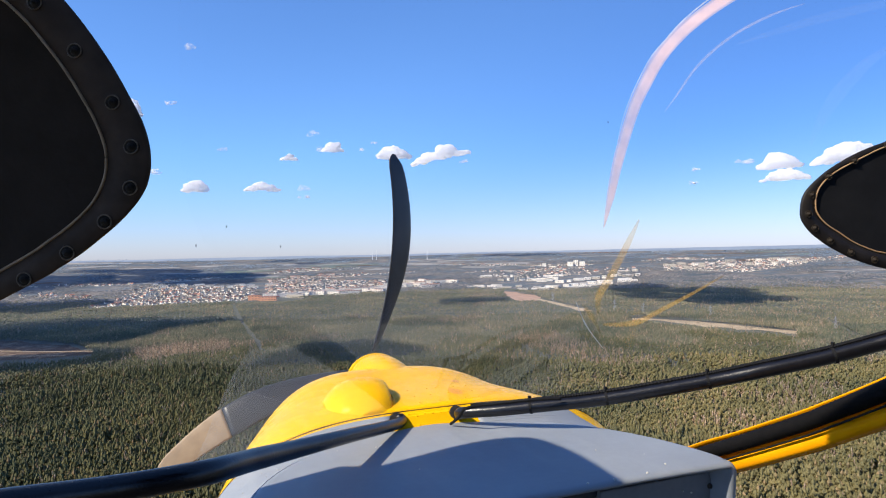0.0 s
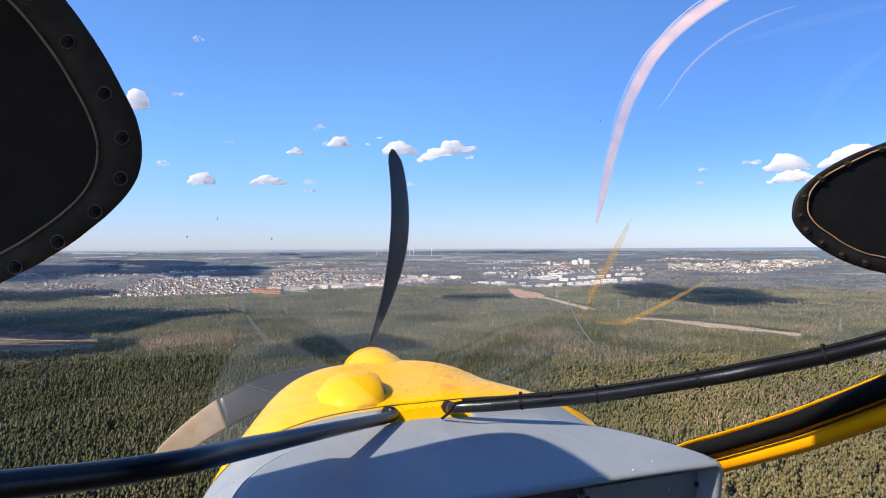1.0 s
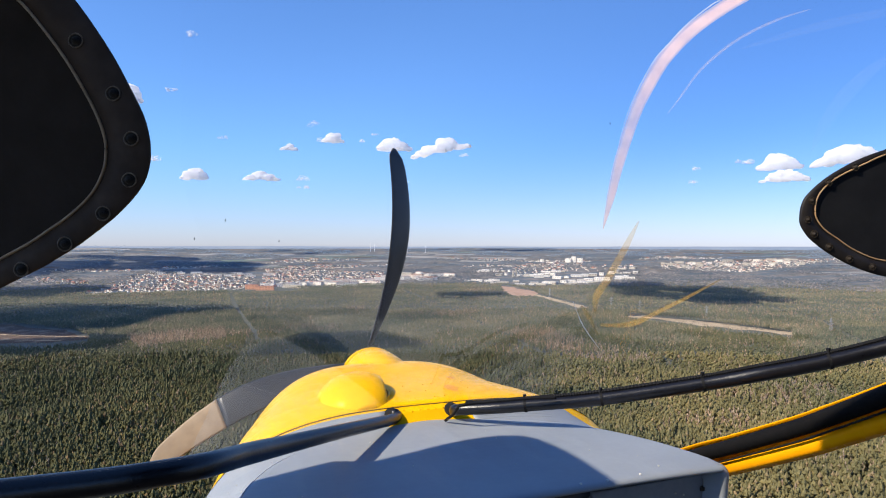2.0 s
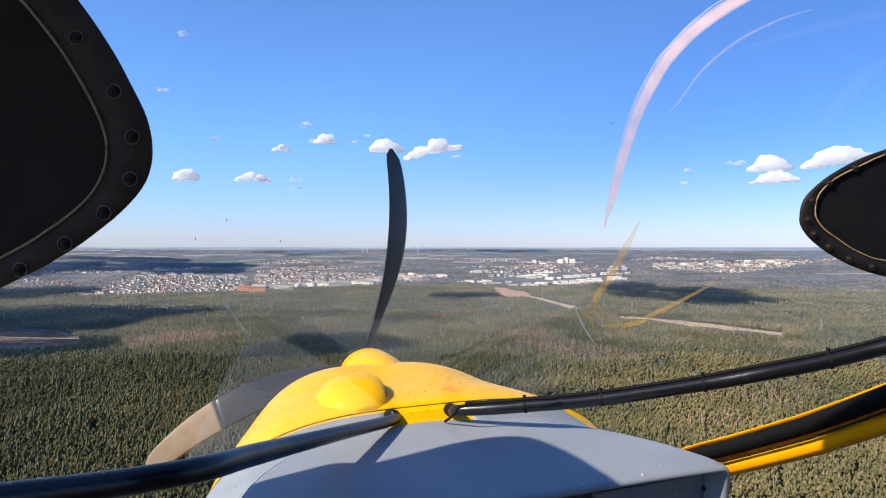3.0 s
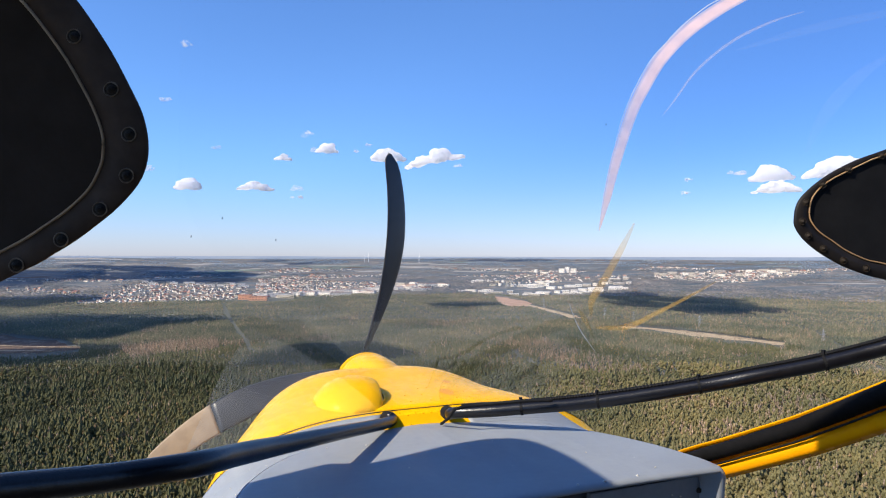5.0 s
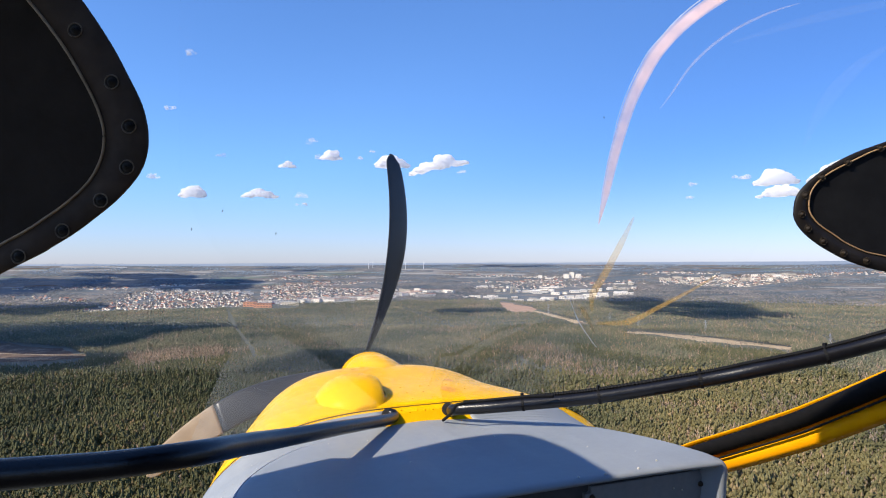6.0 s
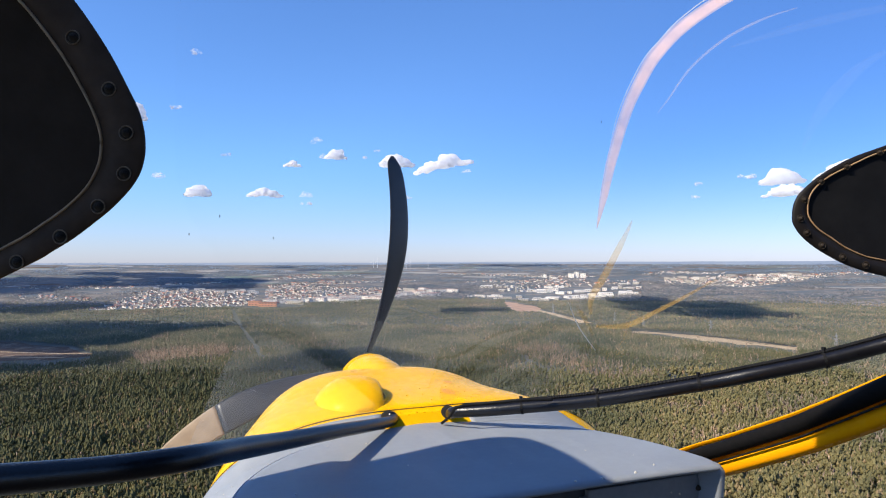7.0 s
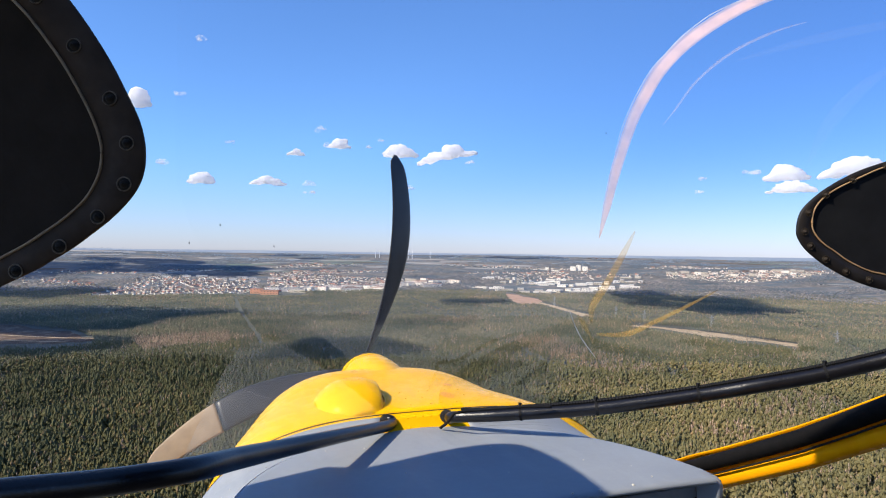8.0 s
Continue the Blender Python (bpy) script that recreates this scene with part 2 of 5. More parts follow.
def forest_floor():
    m = Mat("forest_floor", 0.95, spec=0.1)
    big = m.noise(0.0022, 5, 0.6)
    fine = m.noise(0.06, 6, 0.65)
    wood = m.ramp(fine, (0.3, (0.095, 0.105, 0.095)), (0.5, (0.125, 0.130, 0.112)), (0.72, (0.165, 0.155, 0.125)))
    open_land = m.ramp(m.noise(0.012, 4), (0.3, (0.15, 0.175, 0.14)), (0.7, (0.26, 0.23, 0.18)))
    near = m.mix(m.ramp(big, (0.56, (0, 0, 0)), (0.64, (1, 1, 1))), wood, open_land)
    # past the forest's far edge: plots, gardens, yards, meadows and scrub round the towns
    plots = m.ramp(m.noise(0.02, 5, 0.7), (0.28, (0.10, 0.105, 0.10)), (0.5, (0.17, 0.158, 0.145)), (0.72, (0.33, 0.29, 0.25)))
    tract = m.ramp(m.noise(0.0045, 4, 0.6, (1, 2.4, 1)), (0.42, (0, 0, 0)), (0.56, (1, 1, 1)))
    # blue-grey tracts between the plots carry the distance haze in their colour
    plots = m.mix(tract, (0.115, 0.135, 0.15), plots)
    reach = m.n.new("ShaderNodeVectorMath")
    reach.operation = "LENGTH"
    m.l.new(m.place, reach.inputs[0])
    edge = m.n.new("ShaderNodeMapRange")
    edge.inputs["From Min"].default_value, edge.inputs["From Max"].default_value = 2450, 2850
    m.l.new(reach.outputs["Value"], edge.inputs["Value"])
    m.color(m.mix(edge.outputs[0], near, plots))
    m.bump(m.noise(0.35, 6, 0.75), 1.2)
    return m.m


def crowns(name, dark, mid, light, rare):
    """Foliage whose tone changes from crown to crown and from stand to stand."""
    m = Mat(name, 0.75, spec=0.2)
    one = m.ramp(m.island(), (0.0, dark), (0.5, mid), (0.88, light), (1.0, rare))
    stand = m.ramp(m.noise(0.006, 4), (0.36, (0.66, 0.74, 0.72)), (0.64, (1.22, 1.14, 0.98)))
    m.color(m.mix(1.0, one, stand, "MULTIPLY"))
    m.bump(m.noise(1.6, 3, 0.7), 0.6)
    return m.m


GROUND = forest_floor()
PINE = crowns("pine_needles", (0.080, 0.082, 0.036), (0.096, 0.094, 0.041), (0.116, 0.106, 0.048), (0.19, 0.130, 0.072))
# Farther pines are paler and greyer: distance haze is put into their colour.
PINE_PALED = crowns("haze_paled_pine_needles", (0.146, 0.145, 0.101), (0.182, 0.176, 0.121), (0.226, 0.212, 0.150), (0.300, 0.230, 0.174))
# Olive-brown pines of the right side, also lightened for stronger sunlight there.
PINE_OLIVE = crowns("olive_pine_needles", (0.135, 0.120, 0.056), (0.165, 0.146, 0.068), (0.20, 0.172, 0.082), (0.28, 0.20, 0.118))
PINE_MID = crowns("half_paled_pine_needles", (0.112, 0.113, 0.064), (0.138, 0.134, 0.076), (0.168, 0.157, 0.092), (0.25, 0.18, 0.115))
BARE = crowns("bare_twigs", (0.232, 0.161, 0.120), (0.342, 0.244, 0.183), (0.451, 0.342, 0.262), (0.183, 0.171, 0.098))
# Far woods: the blue and pallor of haze are put into these colours.
FAR_WOOD = crowns("haze_pale_foliage", (0.150, 0.160, 0.176), (0.216, 0.212, 0.227), (0.288, 0.262, 0.274), (0.360, 0.306, 0.308))
FAR_BLUE = crowns("haze_tinted_spruce", (0.212, 0.280, 0.397), (0.246, 0.317, 0.432), (0.295, 0.359, 0.456), (0.372, 0.397, 0.439))
FAR_SPRUCE = crowns("haze_tinted_far_spruce", (0.151, 0.194, 0.257), (0.200, 0.240, 0.300), (0.272, 0.289, 0.326), (0.386, 0.351, 0.329))
SAND = plain("bare_sandy_soil", (0.36, 0.265, 0.165), (0.54, 0.41, 0.27), 0.03, 0.95, 0, 0.1)


def bare_ground(name, heath, sand, share):
    """Scraped sand between tufts of heath, in streaks."""
    m = Mat(name, 0.95, spec=0.1)
    base = m.ramp(m.noise(0.05, 6, 0.7), (0.3, heath), (0.7, tuple(1.6 * c for c in heath)))
    pale = m.ramp(m.noise(0.11, 5, 0.65), (0.3, tuple(0.72 * c for c in sand)), (0.7, sand))
    m.color(m.mix(m.ramp(m.noise(0.022, 6, 0.72, (1.6, 0.8, 1)), (0.62 - share * 0.4, (0, 0, 0)), (0.70 - share * 0.4, (1, 1, 1))), base, pale))
    m.bump(m.noise(0.3, 4, 0.7), 0.8)
    return m.m


STREAKED_SAND = bare_ground("streaked_sand", (0.105, 0.085, 0.05), (0.54, 0.42, 0.28), 0.62)
STREAKED_HEATH = bare_ground("streaked_heath", (0.085, 0.060, 0.045), (0.26, 0.19, 0.135), 0.26)
RED_SOIL = plain("reddish_bare_soil", (0.34, 0.215, 0.15), (0.50, 0.335, 0.245), 0.03, 0.95, 0, 0.1)
HEATH = plain("brown_heath", (0.095, 0.066, 0.048), (0.17, 0.118, 0.085), 0.035, 0.95, 0, 0.1)
# Stubble and crop are greyed, with distance haze put into their colours.
STUBBLE = plain("pale_stubble", (0.27, 0.255, 0.235), (0.37, 0.35, 0.32), 0.01, 0.95, 0, 0.1)
CROP = plain("young_crop", (0.14, 0.175, 0.145), (0.18, 0.215, 0.175), 0.01, 0.95, 0, 0.1)
ASPHALT = plain("asphalt", (0.05, 0.05, 0.05), (0.08, 0.08, 0.078), 0.2, 0.9)
WHITE_WALL = plain("white_plaster", (0.80, 0.71, 0.59), (0.88, 0.80, 0.69), 0.2, 0.85)
CREAM_WALL = plain("cream_plaster", (0.46, 0.40, 0.32), (0.58, 0.51, 0.41), 0.2, 0.85)
ORANGE_WALL = plain("orange_brick", (0.78, 0.36, 0.20), (0.86, 0.44, 0.27), 0.3, 0.85)
RED_ROOF = plain("red_tiles", (0.32, 0.15, 0.105), (0.43, 0.22, 0.16), 0.5, 0.85)
BROWN_ROOF = plain("weathered_brown_roofing", (0.14, 0.115, 0.10), (0.25, 0.205, 0.175), 0.3, 0.9, 0, 0.2)
PALE_ROOF = plain("pale_sheet_roofing", (0.70, 0.66, 0.60), (0.82, 0.77, 0.70), 0.1, 0.8)
GREY_ROOF = plain("grey_roofing", (0.36, 0.33, 0.30), (0.50, 0.46, 0.42), 0.3, 0.8)
WINDOW = plain("window_glass", (0.03, 0.035, 0.04), (0.05, 0.055, 0.06), 0.5, 0.15)
STEEL = plain("galvanised_steel", (0.32, 0.33, 0.34), (0.42, 0.43, 0.44), 0.5, 0.5, 0.4)
TURBINE = plain("white_turbine_paint", (0.78, 0.78, 0.78), (0.84, 0.84, 0.84), 0.1, 0.5)

# ------------------------------------------------------------ mesh helpers


def mesh(name, bm, material, smooth=False):
    me = bpy.data.meshes.new(name)
    bm.normal_update()
    bm.to_mesh(me)
    bm.free()
    me.materials.append(material)
    if smooth:
        me.polygons.foreach_set("use_smooth", [True] * len(me.polygons))
    return me


def part(name, bm, material, parent, label="", smooth=False):
    """One mesh object under a thing or under a part."""
    ob = new(name, mesh(name, bm, material, smooth))
    ob.parent = parent
    return tagged(ob, label) if label else ob


def share(name, me, parent, m):
    """One more piece on a mesh that exists already."""
    ob = new(name, me)
    ob.parent = parent
    ob.matrix_basis = m
    return ob


def arrays(name, verts, tris, material, smooth=False):
    """A mesh from numpy arrays of corners and triangles."""
    me = bpy.data.meshes.new(name)
    me.vertices.add(len(verts))
    me.vertices.foreach_set("co", np.ascontiguousarray(verts, dtype=np.float32).ravel())
    me.loops.add(len(tris) * 3)
    me.loops.foreach_set("vertex_index", np.ascontiguousarray(tris, dtype=np.int32).ravel())
    me.polygons.add(len(tris))
    me.polygons.foreach_set("loop_start", np.arange(0, len(tris) * 3, 3, dtype=np.int32))
    me.polygons.foreach_set("use_smooth", np.full(len(tris), smooth))
    me.update(calc_edges=True)
    me.materials.append(material)
    return me


def box(bm, x0, x1, y0, y1, z0, z1):
    r = bmesh.ops.create_cube(bm, size=1)
    bmesh.ops.transform(bm, verts=r["verts"], matrix=Matrix.Translation(((x0 + x1) / 2, (y0 + y1) / 2, (z0 + z1) / 2))
                        @ Matrix.Diagonal((x1 - x0, y1 - y0, z1 - z0, 1)))
    return r["verts"]


def rod(bm, a, b, r0, r1=None, n=12):
    """A capped round bar from a to b."""
    a, b = Vector(a), Vector(b)
    d = b - a
    r = bmesh.ops.create_cone(bm, cap_ends=True, segments=n, radius1=r0, radius2=r0 if r1 is None else r1, depth=d.length)
    bmesh.ops.transform(bm, verts=r["verts"], matrix=Matrix.Translation((a + b) / 2) @ d.to_track_quat("Z", "Y").to_matrix().to_4x4())
    return r["verts"]


def spline(points, steps, closed=False):
    """A smooth line through the points."""
    p = [Vector(q) for q in points]
    n, out = len(p), []
    for i in range(n if closed else n - 1):
        a, b, c, d = (p[(i + k) % n] if closed else p[min(max(i + k, 0), n - 1)] for k in (-1, 0, 1, 2))
        for s in range(steps):
            t = s / steps
            out.append(0.5 * (2 * b + (c - a) * t + (2 * a - 5 * b + 4 * c - d) * t * t + (3 * b - a - 3 * c + d) * t ** 3))
    if not closed:
        out.append(p[-1])
    return out


def pipe(bm, line, radius, n=14, flat=1.0):
    """A tube along a line; radius is a number or a function of 0 to 1 along it."""
    rings, up = [], Vector((0, 0, 1))
    for i, p in enumerate(line):
        d = (line[min(i + 1, len(line) - 1)] - line[max(i - 1, 0)]).normalized()
        s = d.cross(up).normalized()
        v = s.cross(d).normalized()
        r = radius(i / (len(line) - 1)) if callable(radius) else radius
        rings.append([bm.verts.new(p + s * (math.cos(2 * math.pi * k / n) * r * flat) + v * (math.sin(2 * math.pi * k / n) * r)) for k in range(n)])
    for a, b in zip(rings, rings[1:]):
        for k in range(n):
            bm.faces.new((a[k], a[(k + 1) % n], b[(k + 1) % n], b[k]))
    bm.faces.new(rings[0][::-1])
    bm.faces.new(rings[-1])
    bmesh.ops.recalc_face_normals(bm, faces=bm.faces)


def skin(bm, grid, thick=0.0, inward=None):
    """Quads over a grid of points; with thick, a closed shell."""
    v = [[bm.verts.new(p) for p in row] for row in grid]
    fs = [bm.faces.new((v[i][j], v[i][j + 1], v[i + 1][j + 1], v[i + 1][j])) for i in range(len(v) - 1) for j in range(len(v[0]) - 1)]
    if thick:
        bmesh.ops.recalc_face_normals(bm, faces=fs)
        bmesh.ops.solidify(bm, geom=fs, thickness=thick)
        bmesh.ops.recalc_face_normals(bm, faces=bm.faces)
    return v

# ------------------------------------------------------------ the land


def land(x, y):
    """The height of the ground: level forest, raised far out to fit the horizon in view."""
    r = np.hypot(x, y)
    roll = np.sin(x * 0.0021 + 1.0) * np.sin(y * 0.0017 + 0.4)
    rise = np.clip((r - 2700) / 2200, 0, 1.06) ** 1.15
    ridge = 1.8 * np.sin(np.arctan2(x, y) * 9.0 + 0.6) + 0.9 * np.sin(np.arctan2(x, y) * 23.0)
    return 1.2 * roll + rise * (145 + ridge)


def ground_sheet():
    rings = np.concatenate([[0.0], np.geomspace(60, 4960, 110)])
    turns = np.linspace(0, 2 * np.pi, 241)[:-1]
    rr, tt = np.meshgrid(rings[1:], turns, indexing="ij")
    x, y = rr * np.sin(tt), rr * np.cos(tt)
    v = np.stack([x, y, land(x, y)], -1).reshape(-1, 3)
    v = np.vstack([v, [[0, 0, float(land(0.0, 0.0))]]])
    n = len(turns)
    i, j = np.meshgrid(np.arange(len(rings) - 2), np.arange(n), indexing="ij")
    a, b, c, d = i * n + j, i * n + (j + 1) % n, (i + 1) * n + (j + 1) % n, (i + 1) * n + j
    t = np.concatenate([np.stack([a, d, c], -1).reshape(-1, 3), np.stack([a, c, b], -1).reshape(-1, 3),
                        np.stack([np.full(n, len(v) - 1), np.arange(n), (np.arange(n) + 1) % n], -1)])
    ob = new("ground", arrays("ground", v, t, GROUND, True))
    tagged(ob, "wooded plain with dark forest floor, raised far out to meet the horizon", "ground", kind="structure")


ground_sheet()


def inside(x, y, poly):
    """Which of the places lie in the polygon."""
    hit = np.zeros(np.shape(x), bool)
    for (x0, y0), (x1, y1) in zip(poly, poly[1:] + poly[:1]):
        if y0 == y1:
            continue
        cross = (y0 > y) != (y1 > y)
        hit ^= cross & (x < (x1 - x0) * (y - y0) / (y1 - y0) + x0)
    return hit


def near_line(x, y, line, half):
    d = np.full(np.shape(x), 1e9)
    for (x0, y0), (x1, y1) in zip(line, line[1:]):
        k = np.clip(((x - x0) * (x1 - x0) + (y - y0) * (y1 - y0)) / ((x1 - x0) ** 2 + (y1 - y0) ** 2), 0, 1)
        d = np.minimum(d, np.hypot(x - x0 - k * (x1 - x0), y - y0 - k * (y1 - y0)))
    return d < half


def blurred(poly, amount, seed):
    """The polygon with a ragged edge."""
    rng = random.Random(seed)
    out = []
    for (x0, y0), (x1, y1) in zip(poly, poly[1:] + poly[:1]):
        for k in range(5):
            t = k / 5
            out.append((x0 + (x1 - x0) * t + rng.uniform(-amount, amount), y0 + (y1 - y0) * t + rng.uniform(-amount, amount)))
    return out


def patch(name, poly, material, label, category, ragged=8.0, lift=0.5):
    """A piece of open land laid on the ground."""
    poly = blurred(poly, ragged, len(name) + int(abs(poly[0][0])))
    bm = bmesh.new()
    f = bm.faces.new([bm.verts.new((x, y, 0)) for x, y in poly])
    bmesh.ops.triangulate(bm, faces=[f])
    for _ in range(3):
        long = [e for e in bm.edges if e.calc_length() > 90]
        if long:
            bmesh.ops.subdivide_edges(bm, edges=long, cuts=1)
            bmesh.ops.triangulate(bm, faces=bm.faces[:])
    for v in bm.verts:
        v.co.z = float(land(v.co.x, v.co.y)) + lift
    bmesh.ops.recalc_face_normals(bm, faces=bm.faces)
    for f in bm.faces:
        if f.normal.z < 0:
            f.normal_flip()
    return tagged(new(name, mesh(name, bm, material)), label, category, kind="structure")


CLEARING_W = [(-1150, 1330), (-861, 1310), (-705, 1232), (-605, 1125), (-652, 1076), (-703, 1066), (-1000, 1040)]
STRIP = [(402, 1500), (446, 1502), (545, 1390), (643, 1200), (618, 1176), (520, 1325)]
BROWN = [(225, 2620), (250, 2600), (318, 2330), (300, 2110), (225, 2110), (215, 2350)]
STRIP_FAR = [(290, 2200), (308, 2180), (368, 1800), (376, 1700), (345, 1710)]
patch("clearing", CLEARING_W, STREAKED_HEATH, "brown heath clearing with sandy tracks in the forest", "clearing", 14)
patch("clearing", STRIP, STREAKED_SAND, "bare sandy clearing strip cut through the forest", "clearing", 13)
patch("clearing", BROWN, RED_SOIL, "reddish brown bare strip beside the industrial halls", "clearing", 10)
patch("clearing", STRIP_FAR, STREAKED_SAND, "narrow sandy strip along the forest railway", "clearing", 6)
TRACKS = [[(-1100, 1215), (-850, 1180), (-700, 1150), (-560, 1135)], [(-1000, 1120), (-760, 1105), (-640, 1095)]]
RIDES = [[(-689, 2114), (-520, 1640), (-344, 1183), (-300, 1060)], [(-1000, 760), (-620, 980), (-300, 1330), (-60, 1700)],
         [(-420, 560), (-300, 800), (-170, 1090)], [(-140, 2300), (40, 1500), (150, 900)], [(480, 560), (330, 800), (210, 1140), (160, 1700)],
         [(860, 1900), (800, 1400), (560, 760)], [(-1300, 1750), (-500, 1820), (300, 1780), (1400, 1600)], [(100, 640), (420, 1000), (900, 1180)]]
ROAD = [(420, 1520), (640, 1330), (820, 1250), (1300, 1120)]


def strip(name, line, width, material, label, category, lift=0.7):
    pts = spline([(x, y, 0) for x, y in line], 14)
    bm = bmesh.new()
    rows = []
    for i, p in enumerate(pts):
        d = (pts[min(i + 1, len(pts) - 1)] - pts[max(i - 1, 0)]).normalized()
        s = Vector((d.y, -d.x, 0)) * width / 2
        rows.append([(q.x, q.y, float(land(q.x, q.y)) + lift) for q in (p - s, p + s)])
    skin(bm, rows)
    for f in bm.faces:
        f.normal_update()
        if f.normal.z < 0:
            f.normal_flip()
    return tagged(new(name, mesh(name, bm, material)), label, category, kind="structure")


for t, w in (([(425, 1480), (500, 1395), (560, 1290), (606, 1205)], 5), ([(452, 1485), (540, 1385), (590, 1300), (636, 1205)], 7)):
    strip("track", t, w, SAND, "pale sandy track along the forest clearing", "track", 1.0)
for t in TRACKS:
    strip("track", t, 6, SAND, "pale sandy track across the brown clearing", "track", 1.0)
strip("road", ROAD, 8, ASPHALT, "narrow grey road along the forest clearing", "road", 1.2)

FIELDS = [([(-1600, 3560), (-1240, 3660), (-1200, 3700), (-1560, 3640)], STUBBLE, "pale stubble field beyond the town"),
          ([(-1230, 3640), (-1000, 3800), (-1050, 3860), (-1280, 3760)], CROP, "green field of young crop beyond the town"),
          ([(-1120, 3890), (-840, 3990), (-800, 4040), (-1080, 3960)], STUBBLE, "long pale stubble field beyond the town"),
          ([(-860, 4080), (-300, 4180), (-280, 4230), (-860, 4150)], CROP, "green field near the wind turbines"),
          ([(-240, 4140), (120, 4160), (130, 4200), (-240, 4190)], STUBBLE, "pale field near the wind turbines")]
rng = random.Random(71)
for k in range(46):
    a, r = radians(rng.uniform(-38, 38)), 3350 + 1400 * rng.random() ** 0.75
    if -0.22 < a < 0.38 and r < 3700:
        continue
    w, d = rng.uniform(90, 420), rng.uniform(25, 110)
    cx, cy, q = r * math.sin(a), r * math.cos(a), -a + rng.uniform(-0.3, 0.3)
    corners = [(-w / 2, -d / 2), (w / 2, -d / 2 + rng.uniform(-15, 15)), (w / 2 + rng.uniform(-40, 40), d / 2), (-w / 2, d / 2)]
    kind = rng.choice((0, 0, 1, 2))
    FIELDS.append(([(cx + x * math.cos(q) - y * math.sin(q), cy + x * math.sin(q) + y * math.cos(q)) for x, y in corners], (STUBBLE, CROP, HEATH)[kind],
                   ("far pale stubble field between woods", "far green field of young crop between woods", "far brown ploughed field between woods")[kind]))
for poly, mat, label in FIELDS:
    patch("field", poly, mat, label, "field", 10, 1.0)

TOWNS = [  # outline, houses, share of red roofs
    ([(-1180, 2150), (-700, 2390), (-860, 2980), (-1380, 2950)], 720, 0.28),
    ([(-700, 2420), (-180, 2930), (-60, 3200), (-900, 3330)], 820, 0.3),
    ([(1080, 3330), (1420, 3080), (2030, 3480), (1900, 3720), (1250, 3640)], 680, 0.3),
    ([(1900, 3460), (2500, 3440), (2550, 3600), (2000, 3640)], 120, 0.6),
    ([(330, 3180), (1050, 3330), (1000, 3560), (250, 3420)], 110, 0.6),
    ([(-700, 3480), (-200, 3560), (-160, 3640), (-700, 3580)], 70, 0.5),
    ([(100, 3500), (620, 3560), (640, 3640), (100, 3600)], 50, 0.4),
    ([(-1900, 2900), (-1450, 3020), (-1460, 3080), (-1900, 2960)], 60, 0.6),
    ([(1150, 3880), (1600, 3800), (1620, 3850), (1170, 3930)], 60, 0.3),
    ([(-60, 4000), (420, 3900), (430, 3930), (-50, 4040)], 40, 0.3),
    ([(-1410, 3100), (-1190, 3380), (-1100, 3480), (-1400, 3300)], 60, 0.3),
    ([(-1000, 3600), (-520, 3900), (-500, 3960), (-920, 3900)], 150, 0.3),
    ([(-860, 3240), (-506, 3420), (-420, 3500), (-820, 3440)], 150, 0.35),
    ([(97, 3960), (420, 3800), (840, 3760), (860, 3800), (430, 3900)], 90, 0.3),
    ([(326, 3480), (690, 3500), (840, 3700), (400, 3660)], 90, 0.4),
    ([(1265, 3960), (1454, 3910), (1500, 3950), (1300, 4010)], 60, 0.3),
    ([(-1700, 2560), (-1395, 2500), (-1380, 2600), (-1690, 2680)], 70, 0.4),
]
ORANGE_SITE = [(-760, 2290), (-520, 2310), (-520, 2400), (-760, 2430)]
INDUSTRY = [(140, 2900), (360, 2640), (860, 2960), (700, 3390), (380, 3250)]

# ------------------------------------------------------------ the hazy horizon


def ridge(far, low, high, material, seed, label):
    """A long low backdrop all round, at the end of the ground."""
    rng = np.random.default_rng(seed)
    a = np.linspace(0, 2 * np.pi, 721)
    top = np.full(len(a), float(high))
    for n in (5, 9, 14, 23, 41, 67, 110):
        top += 7.0 / n ** 0.7 * np.sin(n * a + rng.uniform(0, 6.3))
    rows = [(far, np.full(len(a), low)), (far + 25, low + 0.6 * (top - low)), (far + 60, top), (far + 95, top - 14)]
    v = np.vstack([np.stack([r * np.sin(a), r * np.cos(a), z], -1) for r, z in rows])
    t, n = [], len(a)
    for k in range(len(rows) - 1):
        i = np.arange(n - 1) + k * n
        t += [np.stack([i, i + 1, i + 1 + n], -1), np.stack([i, i + 1 + n, i + n], -1)]
    tagged(new("backdrop", arrays("backdrop", v, np.vstack(t), material, True)), label, "far hills", kind="structure")


ridge(4800, 110, 155.5, HAZE_FAR, 4, "ridge on the far horizon, glowing in the blue of haze")

# ------------------------------------------------------------ the woods


def clump(rng, cx, cy, cz, rx, rz):
    """A ragged eight-sided tuft."""
    k = [(1, 0, 0), (0, 1, 0), (-1, 0, 0), (0, -1, 0), (0, 0, 1), (0, 0, -1)]
    v = [(cx + a * rx * rng.uniform(0.7, 1.25), cy + b * rx * rng.uniform(0.7, 1.25), cz + c * rz * rng.uniform(0.75, 1.2)) for a, b, c in k]
    return v, [(0, 1, 4), (1, 2, 4), (2, 3, 4), (3, 0, 4), (1, 0, 5), (2, 1, 5), (3, 2, 5), (0, 3, 5)]


